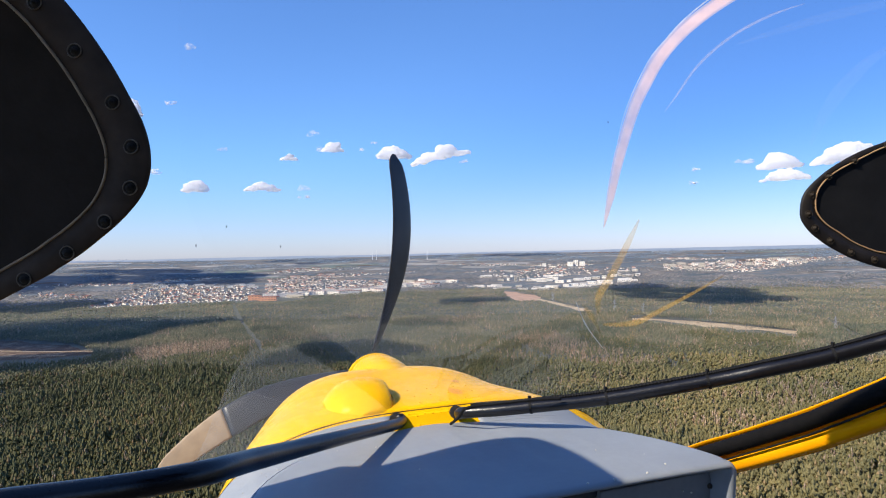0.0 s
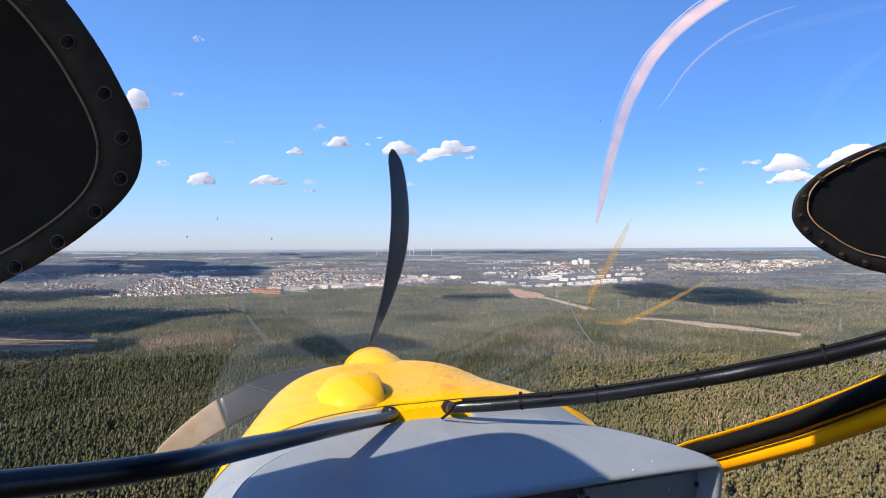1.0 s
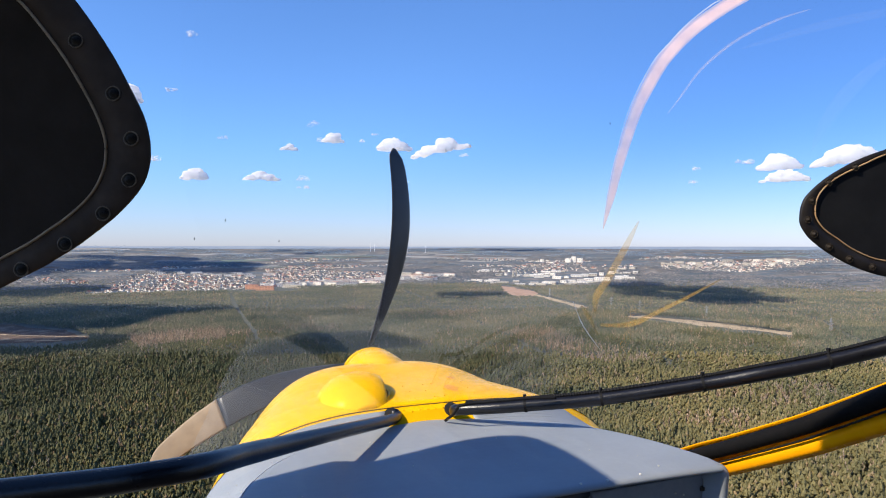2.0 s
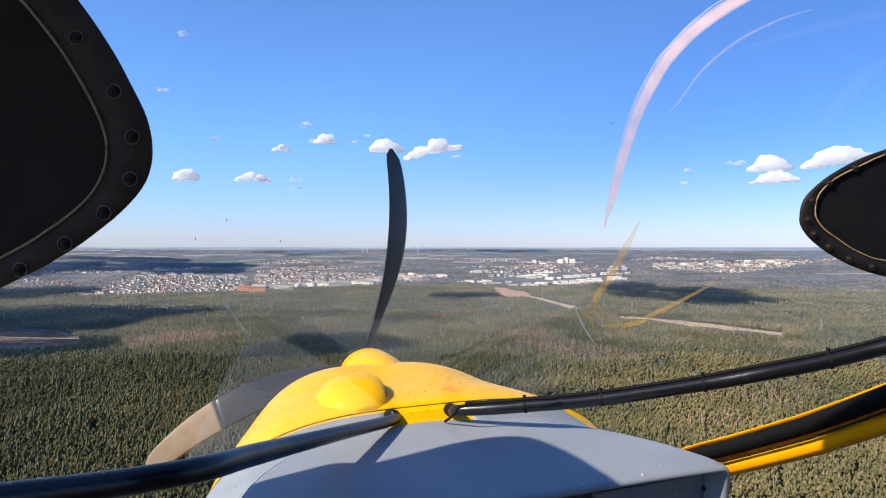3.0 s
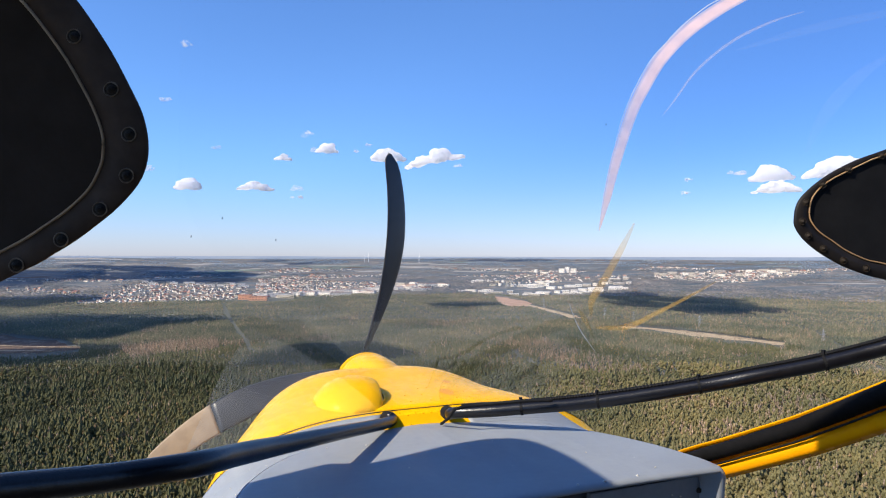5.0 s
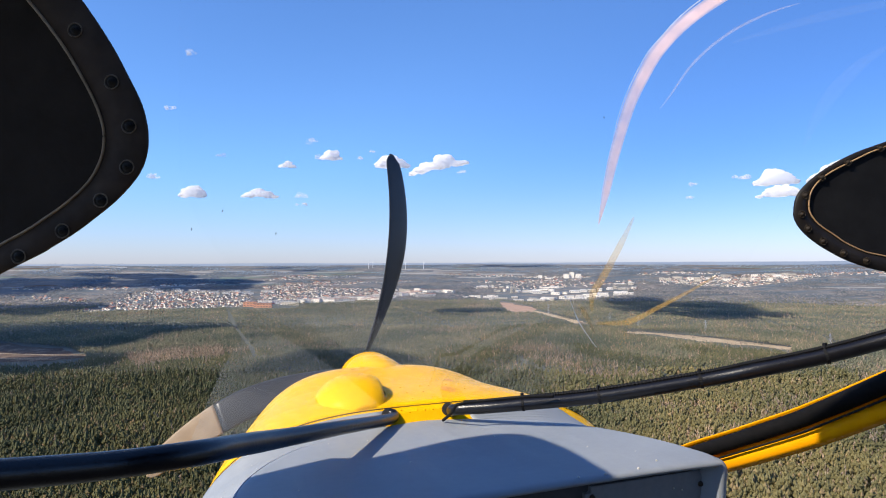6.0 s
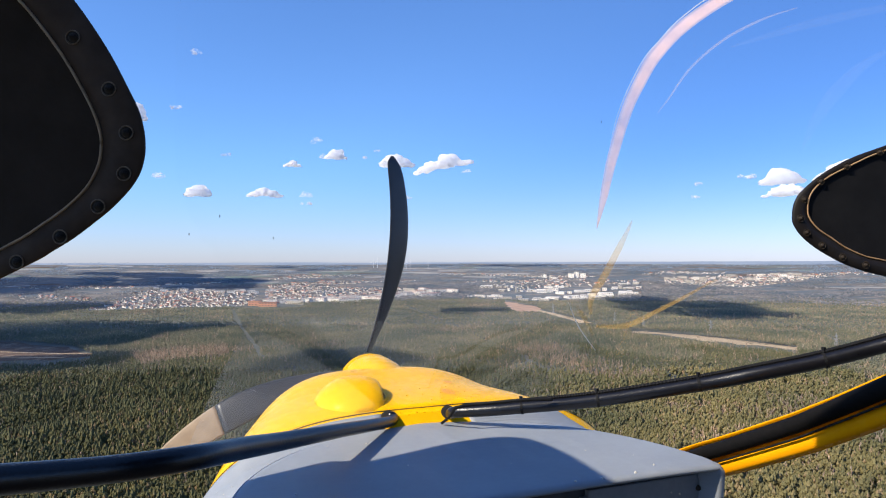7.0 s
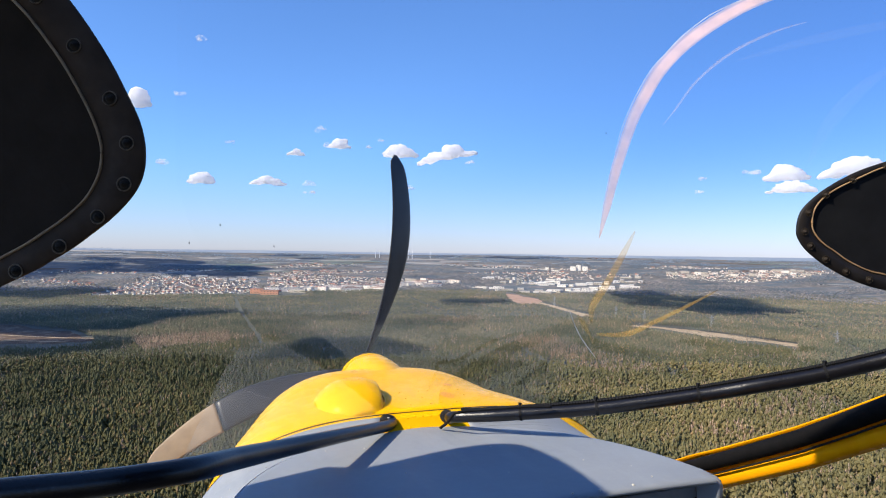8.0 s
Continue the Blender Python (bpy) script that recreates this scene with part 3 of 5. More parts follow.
def tree_shape(rng, tufts, bare=False, trunk=True):
    """One tree of unit height: trunk, and a crown of tufts that narrows to the top."""
    vs, ts = [], []

    def add(v, t):
        o = len(vs)
        vs.extend(v)
        ts.extend(tuple(i + o for i in f) for f in t)
    if trunk:
        w = 0.014
        add([(-w, -w, 0), (w, -w, 0), (0, w, 0), (0, 0, 0.9)], [(0, 1, 3), (1, 2, 3), (2, 0, 3)])
    for i in range(tufts):
        f = (i + 0.5) / tufts
        h = (0.46 if bare else 0.36) + (0.50 if bare else 0.55) * f
        reach = (0.10 if bare else 0.10) * (1.15 - 0.9 * f)
        a = i * 2.4 + rng.uniform(-0.5, 0.5)
        add(*clump(rng, reach * math.cos(a), reach * math.sin(a), h, (0.055 if bare else 0.108) * (1.15 - 0.62 * f), 0.12 if bare else 0.15))
    return np.array(vs), np.array(ts)


def scatter(r0, r1, half, step, seed):
    """Jittered places in a sector ahead."""
    rng = np.random.default_rng(seed)
    x = np.arange(-r1 * math.sin(half), r1 * math.sin(half), step)
    y = np.arange(r0 * math.cos(half) * 0.9, r1, step)
    x, y = (g.ravel() for g in np.meshgrid(x, y))
    x = x + rng.uniform(-0.46, 0.46, len(x)) * step
    y = y + rng.uniform(-0.46, 0.46, len(y)) * step
    r, a = np.hypot(x, y), np.arctan2(x, y)
    s = r + rng.uniform(-190, 190, len(r))         # blurs the borders between the rings of distance
    k = (s >= r0) & (s < r1) & (np.abs(a) < half)
    return x[k], y[k]


def value(x, y, size, seed):
    """Smooth random field from a few waves."""
    rng = np.random.default_rng(seed)
    s = np.zeros(len(x))
    for _ in range(9):
        a, p = rng.uniform(0, 2 * np.pi), rng.uniform(0, 6.3)
        q = rng.uniform(0.5, 1.8) * 2 * np.pi / size
        s += np.sin((x * math.cos(a) + y * math.sin(a)) * q + p)
    return s / 3.0


BARE_STANDS = [[(-535, 1108), (-456, 979), (-421, 1038), (-356, 1072), (-392, 1182), (-463, 1167)], [(85, 1180), (190, 1180), (290, 850), (205, 800)],
               [(200, 730), (250, 720), (290, 640), (235, 610)], 
               [(330, 760), (420, 730), (400, 640), (330, 640)], [(250, 700), (330, 720), (420, 560), (360, 540)], [(-80, 1500), (80, 1520), (70, 1430), (-90, 1420)]]


def low_growth(x, y):
    """Trees kept low between the camera and the clearings, so that these show."""
    r = np.hypot(x, y)
    k = np.zeros(len(x), bool)
    for poly in (CLEARING_W, STRIP, BROWN, STRIP_FAR, INDUSTRY, ORANGE_SITE, TOWNS[0][0], TOWNS[1][0]):
        for d in (15, 45, 75, 100):
            k |= inside(x * (1 + d / r), y * (1 + d / r), poly)
    return k


def free(x, y):
    k = np.ones(len(x), bool)
    for poly in (CLEARING_W, STRIP, BROWN, STRIP_FAR, INDUSTRY, ORANGE_SITE):
        k &= ~inside(x, y, poly) | (np.random.default_rng(len(x)).uniform(0, 1, len(x)) < 0.02)
    for line in RIDES:
        k &= ~near_line(x, y, line, 5.0)
    return k & ~near_line(x, y, ROAD, 12)


def grow(name, x, y, low, high, tufts, material, label, category, seed, bare=False, trunk=True, shapes=7, plump=1.0):
    """All trees of one stand as one mesh."""
    rng = np.random.default_rng(seed)
    pick = random.Random(seed)
    vs, ts, base = [], [], 0
    which = rng.integers(0, shapes, len(x))
    for s in range(shapes):
        tv, tt = tree_shape(pick, tufts, bare, trunk)
        k = which == s
        n = int(k.sum())
        if not n:
            continue
        hgt = rng.uniform(low, high, n) * (1 + 0.12 * value(x[k], y[k], 160, seed))
        hgt = np.where(low_growth(x[k], y[k]), hgt * 0.22, hgt)
        wid = hgt * plump * rng.uniform(0.72, 1.12, n)
        a = rng.uniform(0, 2 * np.pi, n)
        ca, sa = np.cos(a), np.sin(a)
        v = np.empty((n, len(tv), 3))
        v[:, :, 0] = (tv[:, 0] * ca[:, None] - tv[:, 1] * sa[:, None]) * wid[:, None] + x[k][:, None]
        v[:, :, 1] = (tv[:, 0] * sa[:, None] + tv[:, 1] * ca[:, None]) * wid[:, None] + y[k][:, None]
        v[:, :, 2] = tv[:, 2] * hgt[:, None] + land(x[k], y[k])[:, None]
        t = tt[None] + (base + np.arange(n) * len(tv))[:, None, None]
        vs.append(v.reshape(-1, 3))
        ts.append(t.reshape(-1, 3))
        base += n * len(tv)
    ob = new(name, arrays(name, np.vstack(vs), np.vstack(ts), material))
    tagged(ob, label, category, kind="stuff")


def woods():
    half = radians(38.5)
    bx, by = [], []
    for r0, r1, step, tufts, lo, hi, trunk, seed in ((330, 900, 4.5, 6, 13.5, 18, True, 1), (900, 1600, 5.3, 3, 9, 13.5, False, 2), (1600, 2760, 7.9, 1, 8.5, 12.5, False, 3)):
        x, y = scatter(r0, r1, half, step, seed)
        k = free(x, y)
        for poly, _, _ in TOWNS:
            k &= ~inside(x, y, poly)
        x, y = x[k], y[k]
        thin = value(x, y, 90, seed + 20)
        rng = np.random.default_rng(seed + 40)
        k = rng.uniform(0, 1, len(x)) < np.clip(1.12 + 0.35 * thin, 0.7, 1)
        x, y = x[k], y[k]
        bare = np.zeros(len(x), bool)
        for poly in BARE_STANDS:
            bare |= inside(x, y, poly) & (rng.uniform(0, 1, len(x)) < (0.9 if poly is BARE_STANDS[0] else 0.5))
        bare |= (value(x, y, 240, 77) > 1.45) & (rng.uniform(0, 1, len(x)) < 0.4)
        bare |= rng.uniform(0, 1, len(x)) < np.where(x > 60, 0.07, 0.035)
        plump = (1.26, 1.42, 2.8)[seed - 1]
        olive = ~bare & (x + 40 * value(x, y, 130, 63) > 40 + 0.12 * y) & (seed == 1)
        midway = ~bare & (np.hypot(x, y) + 120 * value(x, y, 260, 64) < 1150) & (seed == 2)
        green = ~bare & ~olive & ~midway
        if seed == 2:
            grow("pine_forest", x[midway], y[midway], lo, hi, tufts, PINE_MID, "dense pine stand at middle distance, half paled for haze", "forest", 12, False, trunk, 7, plump)
        grow("pine_forest", x[green], y[green], lo, hi, tufts, PINE if seed == 1 else PINE_PALED, "dense dark green pine forest with tall narrow crowns", "forest", seed, False, trunk, 7, plump)
        if seed == 1:
            grow("pine_forest", x[olive], y[olive], lo, hi, tufts, PINE_OLIVE, "dense olive-brown stand of tall narrow pines", "forest", 11, False, trunk, 7, plump)
        bx.append(x[bare])
        by.append(y[bare])
    grow("bare_woodland", np.concatenate(bx), np.concatenate(by), 11, 17, 4, BARE, "bare brown deciduous trees standing among the pines", "woodland", 9, True, True)
    x, y = scatter(2100, 4800, half, 14.0, 5)
    k = free(x, y)
    for poly, _, _ in FIELDS:
        k &= ~inside(x, y, poly)
    v = 0.8 * value(x, y, 620, 31) + 0.5 * value(x, y * 2.2, 330, 33)
    town = np.zeros(len(x), bool)
    for poly, _, _ in TOWNS:
        town |= inside(x, y, poly)
    rng = np.random.default_rng(6)
    k &= ((v > np.where(np.hypot(x, y) < 3200, -0.55, -0.05)) & (np.hypot(x, y) > 2650)) | town
    k &= ~town | (rng.uniform(0, 1, len(x)) < 0.30)
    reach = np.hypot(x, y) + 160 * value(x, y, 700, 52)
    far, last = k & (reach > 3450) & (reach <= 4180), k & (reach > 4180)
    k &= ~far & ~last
    grow("horizon_woods", x[last], y[last], 7, 12, 1, FAR_BLUE, "woods below the horizon, haze blue put into their colour", "forest", 10, False, False, 5, 4.6)
    grow("hill_woods", x[far], y[far], 8, 13, 1, FAR_SPRUCE, "far spruce woods, tinted with the blue of haze", "forest", 8, False, False, 5, 4.6)
    grow("far_woods", x[k], y[k], 9, 14, 1, FAR_WOOD, "far woods and copses round the town, paled for haze", "forest", 7, False, False, 5, 4.7)


woods()

# ------------------------------------------------------------ town, factories, masts, turbines


def house_meshes(wall, roof):
    w = bmesh.new()
    v = [w.verts.new(p) for p in ((-5, -4, -3), (5, -4, -3), (5, 4, -3), (-5, 4, -3), (-5, -4, 5), (5, -4, 5), (5, 4, 5), (-5, 4, 5), (-5, 0, 8.6), (5, 0, 8.6))]
    for f in ((0, 1, 5, 4), (2, 3, 7, 6), (1, 2, 6, 9, 5), (3, 0, 4, 8, 7)):
        w.faces.new([v[i] for i in f])
    r = bmesh.new()
    for s in (-1, 1):
        q = [(-5.5, s * 4.6, 4.6), (5.5, s * 4.6, 4.6), (5.5, 0, 9), (-5.5, 0, 9)]
        skin(r, [q[:2], q[3:1:-1]], 0.25)
    return mesh("wall", w, wall), mesh("roof", r, roof)


HOUSES = [house_meshes(*k) for k in ((WHITE_WALL, RED_ROOF), (CREAM_WALL, RED_ROOF), (WHITE_WALL, BROWN_ROOF), (CREAM_WALL, BROWN_ROOF))]
HOUSE_LABELS = ["white rendered house with a red tiled gable roof", "cream rendered house with a red tiled gable roof",
                "white rendered house with a brown gable roof", "cream rendered house with a brown gable roof"]


def towns():
    rng = random.Random(12)
    rest = {}
    made = 0
    for poly, count, red in TOWNS:
        xs, ys = [p[0] for p in poly], [p[1] for p in poly]
        done = 0
        while done < count:
            x, y = rng.uniform(min(xs), max(xs)), rng.uniform(min(ys), max(ys))
            if not inside(np.array([x]), np.array([y]), poly)[0]:
                continue
            done += 1
            kind = (0 if rng.random() < red else 2) + (rng.random() < 0.28)
            big = rng.choice((0.42, 0.5, 0.58, 0.7, 0.95)) * rng.uniform(0.9, 1.2)
            m = Matrix.Translation((x, y, float(land(x, y)))) @ Matrix.Rotation(rng.choice((-0.5, 1.07)) + rng.uniform(-0.25, 0.25), 4, "Z") @ Matrix.Diagonal((big * rng.uniform(0.9, 1.7), big, big * rng.uniform(0.8, 1.05), 1))
            if done % 7 == 0 and made < 230:
                made += 1
                h = new("house")
                h.matrix_basis = m
                tagged(h, HOUSE_LABELS[kind], "house", "houses of the town")
                share("wall", HOUSES[kind][0], h, Matrix())
                share("roof", HOUSES[kind][1], h, Matrix())
            else:
                for which in (0, 1):
                    me = HOUSES[kind][which]
                    rest.setdefault(me, []).append(m)
    for me, ms in rest.items():
        bm = bmesh.new()
        bm.from_mesh(me)
        bmesh.ops.triangulate(bm, faces=bm.faces[:])
        v0 = np.array([v.co[:] for v in bm.verts])
        t0 = np.array([[v.index for v in f.verts] for f in bm.faces])
        bm.free()
        mm = np.array([np.array(m) for m in ms])
        v = np.einsum("nij,kj->nki", mm[:, :3, :3], v0) + mm[:, None, :3, 3]
        t = t0[None] + (np.arange(len(ms)) * len(v0))[:, None, None]
        name = "house_walls" if me.name.startswith("wall") else "house_roofs"
        tagged(new(name, arrays(name, v.reshape(-1, 3), t.reshape(-1, 3), me.materials[0])),
               "crowded far houses of the town, walls" if "walls" in name else "crowded far houses of the town, roofs", "houses", kind="stuff")


towns()


def block(name, x, y, turn, long, deep, high, wall, roof, storeys, label, category, group=""):
    """A flat-roofed building with a band of windows on every storey."""
    top = new(name)
    top.matrix_basis = Matrix.Translation((x, y, float(land(x, y)))) @ Matrix.Rotation(turn, 4, "Z")
    tagged(top, label, category, group)
    bm = bmesh.new()
    box(bm, -long / 2, long / 2, -deep / 2, deep / 2, -4, high)
    part("wall", bm, wall, top)
    bm = bmesh.new()
    box(bm, -long / 2 - 0.4, long / 2 + 0.4, -deep / 2 - 0.4, deep / 2 + 0.4, high, high + 0.8)
    part("roof", bm, roof, top)
    step = high / storeys
    for s in range(storeys):
        n = max(2, int(long / 9))
        bm = bmesh.new()
        for i in range(n):
            cx = -long / 2 + (i + 0.5) * long / n
            box(bm, cx - long / n * 0.24, cx + long / n * 0.24, -deep / 2 - 0.12, -deep / 2 + 0.05, step * (s + 0.48), step * (s + 0.66))
        tagged(part("window_row", bm, WINDOW, top), kind="stuff")
    return top


def buildings():
    rng = random.Random(4)
    hall = "long white flat-roofed factory hall with a window band"
    spots = [(165, 2890, 120, 22, 10), (262, 2800, 110, 24, 9), (330, 2700, 90, 20, 10), (395, 2745, 70, 40, 12), (470, 2770, 110, 40, 13), (560, 2810, 90, 36, 13), (640, 2850, 80, 40, 15), (730, 2900, 110, 40, 13), (800, 2960, 90, 36, 12), (530, 2960, 90, 34, 15),
             (620, 3020, 100, 36, 14), (710, 3060, 80, 30, 15), (205, 2850, 80, 20, 9), (420, 2700, 80, 22, 10), (520, 2720, 70, 24, 10), (600, 2760, 90, 22, 10), (690, 2820, 70, 24, 11), (880, 3120, 90, 36, 12), (920, 3330, 100, 34, 12)]
    more = random.Random(12)
    spots += [(more.uniform(200, 860), more.uniform(2860, 3420), more.uniform(45, 110), more.uniform(20, 36), more.uniform(9, 15)) for _ in range(14)]
    for x, y, a, b, h in spots:
        t = rng.uniform(-0.22, 0.22) - 0.30
        for k, (dx, dy, f, g) in enumerate(((-0.16, 0.0, 0.52, 0.62), (0.36, 14.0, 0.26, rng.uniform(0.4, 0.9)), (-0.5, -16.0, 0.2, 0.36))):
            if k == 2 and rng.random() < 0.5:
                continue
            block("factory_hall", x + a * dx + rng.uniform(-8, 8), y + dy + rng.uniform(-8, 8), t, a * f * rng.uniform(0.8, 1.1), b * 0.9, h * g, rng.choice((WHITE_WALL, WHITE_WALL, CREAM_WALL)),
                  rng.choice((PALE_ROOF, PALE_ROOF, GREY_ROOF)), 1, hall, "factory hall", "factory halls")
    for x, y, h in ((318, 3030, 30), (332, 3036, 34)):
        block("silo_tower", x, y, 0.1, 8, 8, h, CREAM_WALL, GREY_ROOF, 4, "slim cream concrete tower beside factory halls", "tower")
    for x, y, w, h in ((706, 3740, 44, 34), (738, 3744, 34, 46), (772, 3740, 46, 34), (560, 3760, 28, 26), (600, 3700, 60, 12)):
        block("hospital_block", x, y, -0.35, w * 0.72, 16, h * 0.72, WHITE_WALL, GREY_ROOF, 6, "tall white slab block standing above the trees", "tower block", "white slab blocks")
    block("orange_hall", -640, 2345, 0.12, 62, 22, 15, ORANGE_WALL, RED_ROOF, 2, "long orange brick building at the forest edge", "building")
    block("orange_hall", -700, 2390, 0.12, 44, 22, 17, ORANGE_WALL, RED_ROOF, 2, "orange brick building with a red roof at the forest edge", "building")
    for i in range(46):
        u = i / 45
        x, y = -560 + 560 * u + rng.uniform(-60, 60), 2520 + 560 * u + rng.uniform(-120, 160)
        block("apartment_block", x, y, rng.choice((0.2, -0.4, -0.5)) + rng.uniform(-0.1, 0.1), rng.uniform(32, 74), 12, rng.uniform(11, 16), rng.choice((WHITE_WALL, CREAM_WALL, WHITE_WALL)),
              rng.choice((RED_ROOF, GREY_ROOF)), 4, "long pale apartment block with window rows", "apartment block", "apartment blocks")
    row = spline([(-690, 2500, 0), (-560, 2620, 0), (-420, 2740, 0), (-250, 2880, 0), (-60, 3020, 0)], 9)
    for p in row[1:-1]:                       # the white rows along the forest's edge
        block("apartment_block", p.x + rng.uniform(-14, 14), p.y + rng.uniform(-25, 25), rng.uniform(-0.1, 0.25), rng.uniform(36, 70), 13, rng.uniform(9, 15), WHITE_WALL,
              rng.choice((GREY_ROOF, GREY_ROOF, RED_ROOF)), 3, "long white apartment block at the forest's edge", "apartment block", "apartment blocks")
    for i in range(26):
        x, y = rng.uniform(1130, 1900), rng.uniform(3330, 3640)
        block("apartment_block", x, y, rng.uniform(-0.7, -0.2), rng.uniform(22, 52), 12, rng.uniform(9, 15), rng.choice((WHITE_WALL, CREAM_WALL)), GREY_ROOF, 4,
              "long pale apartment block with window rows", "apartment block", "apartment blocks")
    for i in range(14):
        x, y = -1330 + 42 * i + rng.uniform(-20, 20), 3000 + rng.uniform(-60, 60)
        block("farm_hall", x, y, 0.2, rng.uniform(30, 60), 14, 8, WHITE_WALL, GREY_ROOF, 1, "low white hall at the edge of the settlement", "hall", "low halls")


buildings()


def wind_turbine():
    t = new("wind_turbine")
    bm = bmesh.new()
    rod(bm, (0, 0, -3), (0, 0, 46), 1.5, 0.9, 10)
    part("tower", bm, TURBINE, t)
    bm = bmesh.new()
    v = box(bm, -1.2, 1.2, -2.5, 3.5, 45.2, 47.6)
    bmesh.ops.bevel(bm, geom=bm.edges[:], offset=0.4, segments=2, affect="EDGES")
    part("nacelle", bm, TURBINE, t)
    bm = bmesh.new()
    rod(bm, (0, -3.6, 46.4), (0, -2.4, 46.4), 0.5, 1.0, 10)
    part("hub", bm, TURBINE, t)
    for k in range(3):
        a = radians(90 + 120 * k)
        bm = bmesh.new()
        rod(bm, (0, -3, 46.4), (21 * math.cos(a), -3, 46.4 + 21 * math.sin(a)), 0.9, 0.3, 6)
        part("blade", bm, TURBINE, t)
    return tagged(t, "white three-bladed wind turbine on a far field", "wind turbine", "wind turbines")


first = wind_turbine()
for i, (x, y) in enumerate(((-505, 4500), (-480, 4530), (-275, 4420), (-250, 4450), (-128, 4440))):
    m = Matrix.Translation((x, y, float(land(x, y)))) @ Matrix.Rotation(0.3 * i, 4, "Z")
    if i == 0:
        first.matrix_basis = m
    else:
        copy_thing(first, m)


def pylon():
    """A lattice mast for power lines."""
    p = new("power_pylon")
    for sx, sy in ((-1, -1), (1, -1), (1, 1), (-1, 1)):
        bm = bmesh.new()
        rod(bm, (sx * 2.6, sy * 2.6, 0), (sx * 0.5, sy * 0.5, 30), 0.22, 0.16, 5)
        part("leg", bm, STEEL, p)
    for k in range(6):
        z0, z1 = k * 5, k * 5 + 5
        w0, w1 = 2.6 - 2.1 * z0 / 30, 2.6 - 2.1 * z1 / 30
        bm = bmesh.new()
        for s in (-1, 1):
            rod(bm, (-w0, s * w0, z0), (w1, s * w1, z1), 0.1, 0.1, 4)
            rod(bm, (s * w0, -w0, z0), (s * w1, w1, z1), 0.1, 0.1, 4)
        part("bracing", bm, STEEL, p)
    for z, w in ((20, 9), (25, 6.5)):
        bm = bmesh.new()
        rod(bm, (-w, 0, z), (w, 0, z), 0.25, 0.25, 5)
        rod(bm, (-w, 0, z), (0, 0, z + 2.4), 0.14, 0.14, 4)
        rod(bm, (w, 0, z), (0, 0, z + 2.4), 0.14, 0.14, 4)
        part("crossarm", bm, STEEL, p)
    return tagged(p, "grey steel lattice power pylon above the forest", "pylon", "power pylons")


first = pylon()
for i, (x, y) in enumerate(((579, 1449), (695, 1180), (429, 1686), (330, 2050), (468, 1570))):
    m = Matrix.Translation((x, y, float(land(x, y)))) @ Matrix.Rotation(0.5, 4, "Z")
    if i == 0:
        first.matrix_basis = m
    else:
        copy_thing(first, m)

# ------------------------------------------------------------ clouds


def tufts(blobs, count, seed, size):
    """Small shreds of mist, crowded in the puffs and sparse round them."""
    rng = np.random.default_rng(seed)
    b = np.array(blobs)
    k = rng.choice(len(b), count, p=b[:, 3] ** 2 / (b[:, 3] ** 2).sum())
    d = rng.normal(size=(count, 3))
    d /= np.linalg.norm(d, axis=1)[:, None]
    reach = b[k, 3] * (0.7 + 0.38 * rng.uniform(0, 1, count) ** 1.3)
    d = d * reach[:, None] * np.array([1.35, 1.0, 0.9])
    d[:, 2] = np.where(d[:, 2] < 0, d[:, 2] * 0.75, d[:, 2])
    corner = np.array([(1, 0, 0), (0, 1, 0), (-1, 0, 0), (0, -1, 0), (0, 0, 1), (0, 0, -1)], float)
    tri = np.array([(0, 1, 4), (1, 2, 4), (2, 3, 4), (3, 0, 4), (1, 0, 5), (2, 1, 5), (3, 2, 5), (0, 3, 5)])
    s = size * rng.uniform(0.5, 1.3, (count, 1, 1)) * rng.uniform(0.6, 1.3, (count, 6, 1))
    v = (b[k, :3] + d)[:, None, :] + corner[None] * s * np.array([1.5, 1.2, 0.75])
    return v.reshape(-1, 3), (tri[None] + (np.arange(count) * 6)[:, None, None]).reshape(-1, 3)


def shred(centre, wide, tall, seed):
    """A thin scrap of mist without a solid heart."""
    rng = random.Random(seed)
    blobs = [(rng.uniform(-0.4, 0.4) * wide, rng.uniform(-0.4, 0.4) * tall, rng.uniform(-0.3, 0.3) * tall, tall * rng.uniform(0.2, 0.5)) for _ in range(6)]
    v, t = tufts(blobs, int(wide * tall / 13), seed, 1.7)
    c = new("cloud", arrays("cloud", v, t, SHRED_MIST))
    c.matrix_basis = Matrix.Translation(centre) @ Matrix.Rotation(-math.atan2(centre[0], centre[1]), 4, "Z")
    return tagged(c, WISPY, "cloud", kind="stuff")


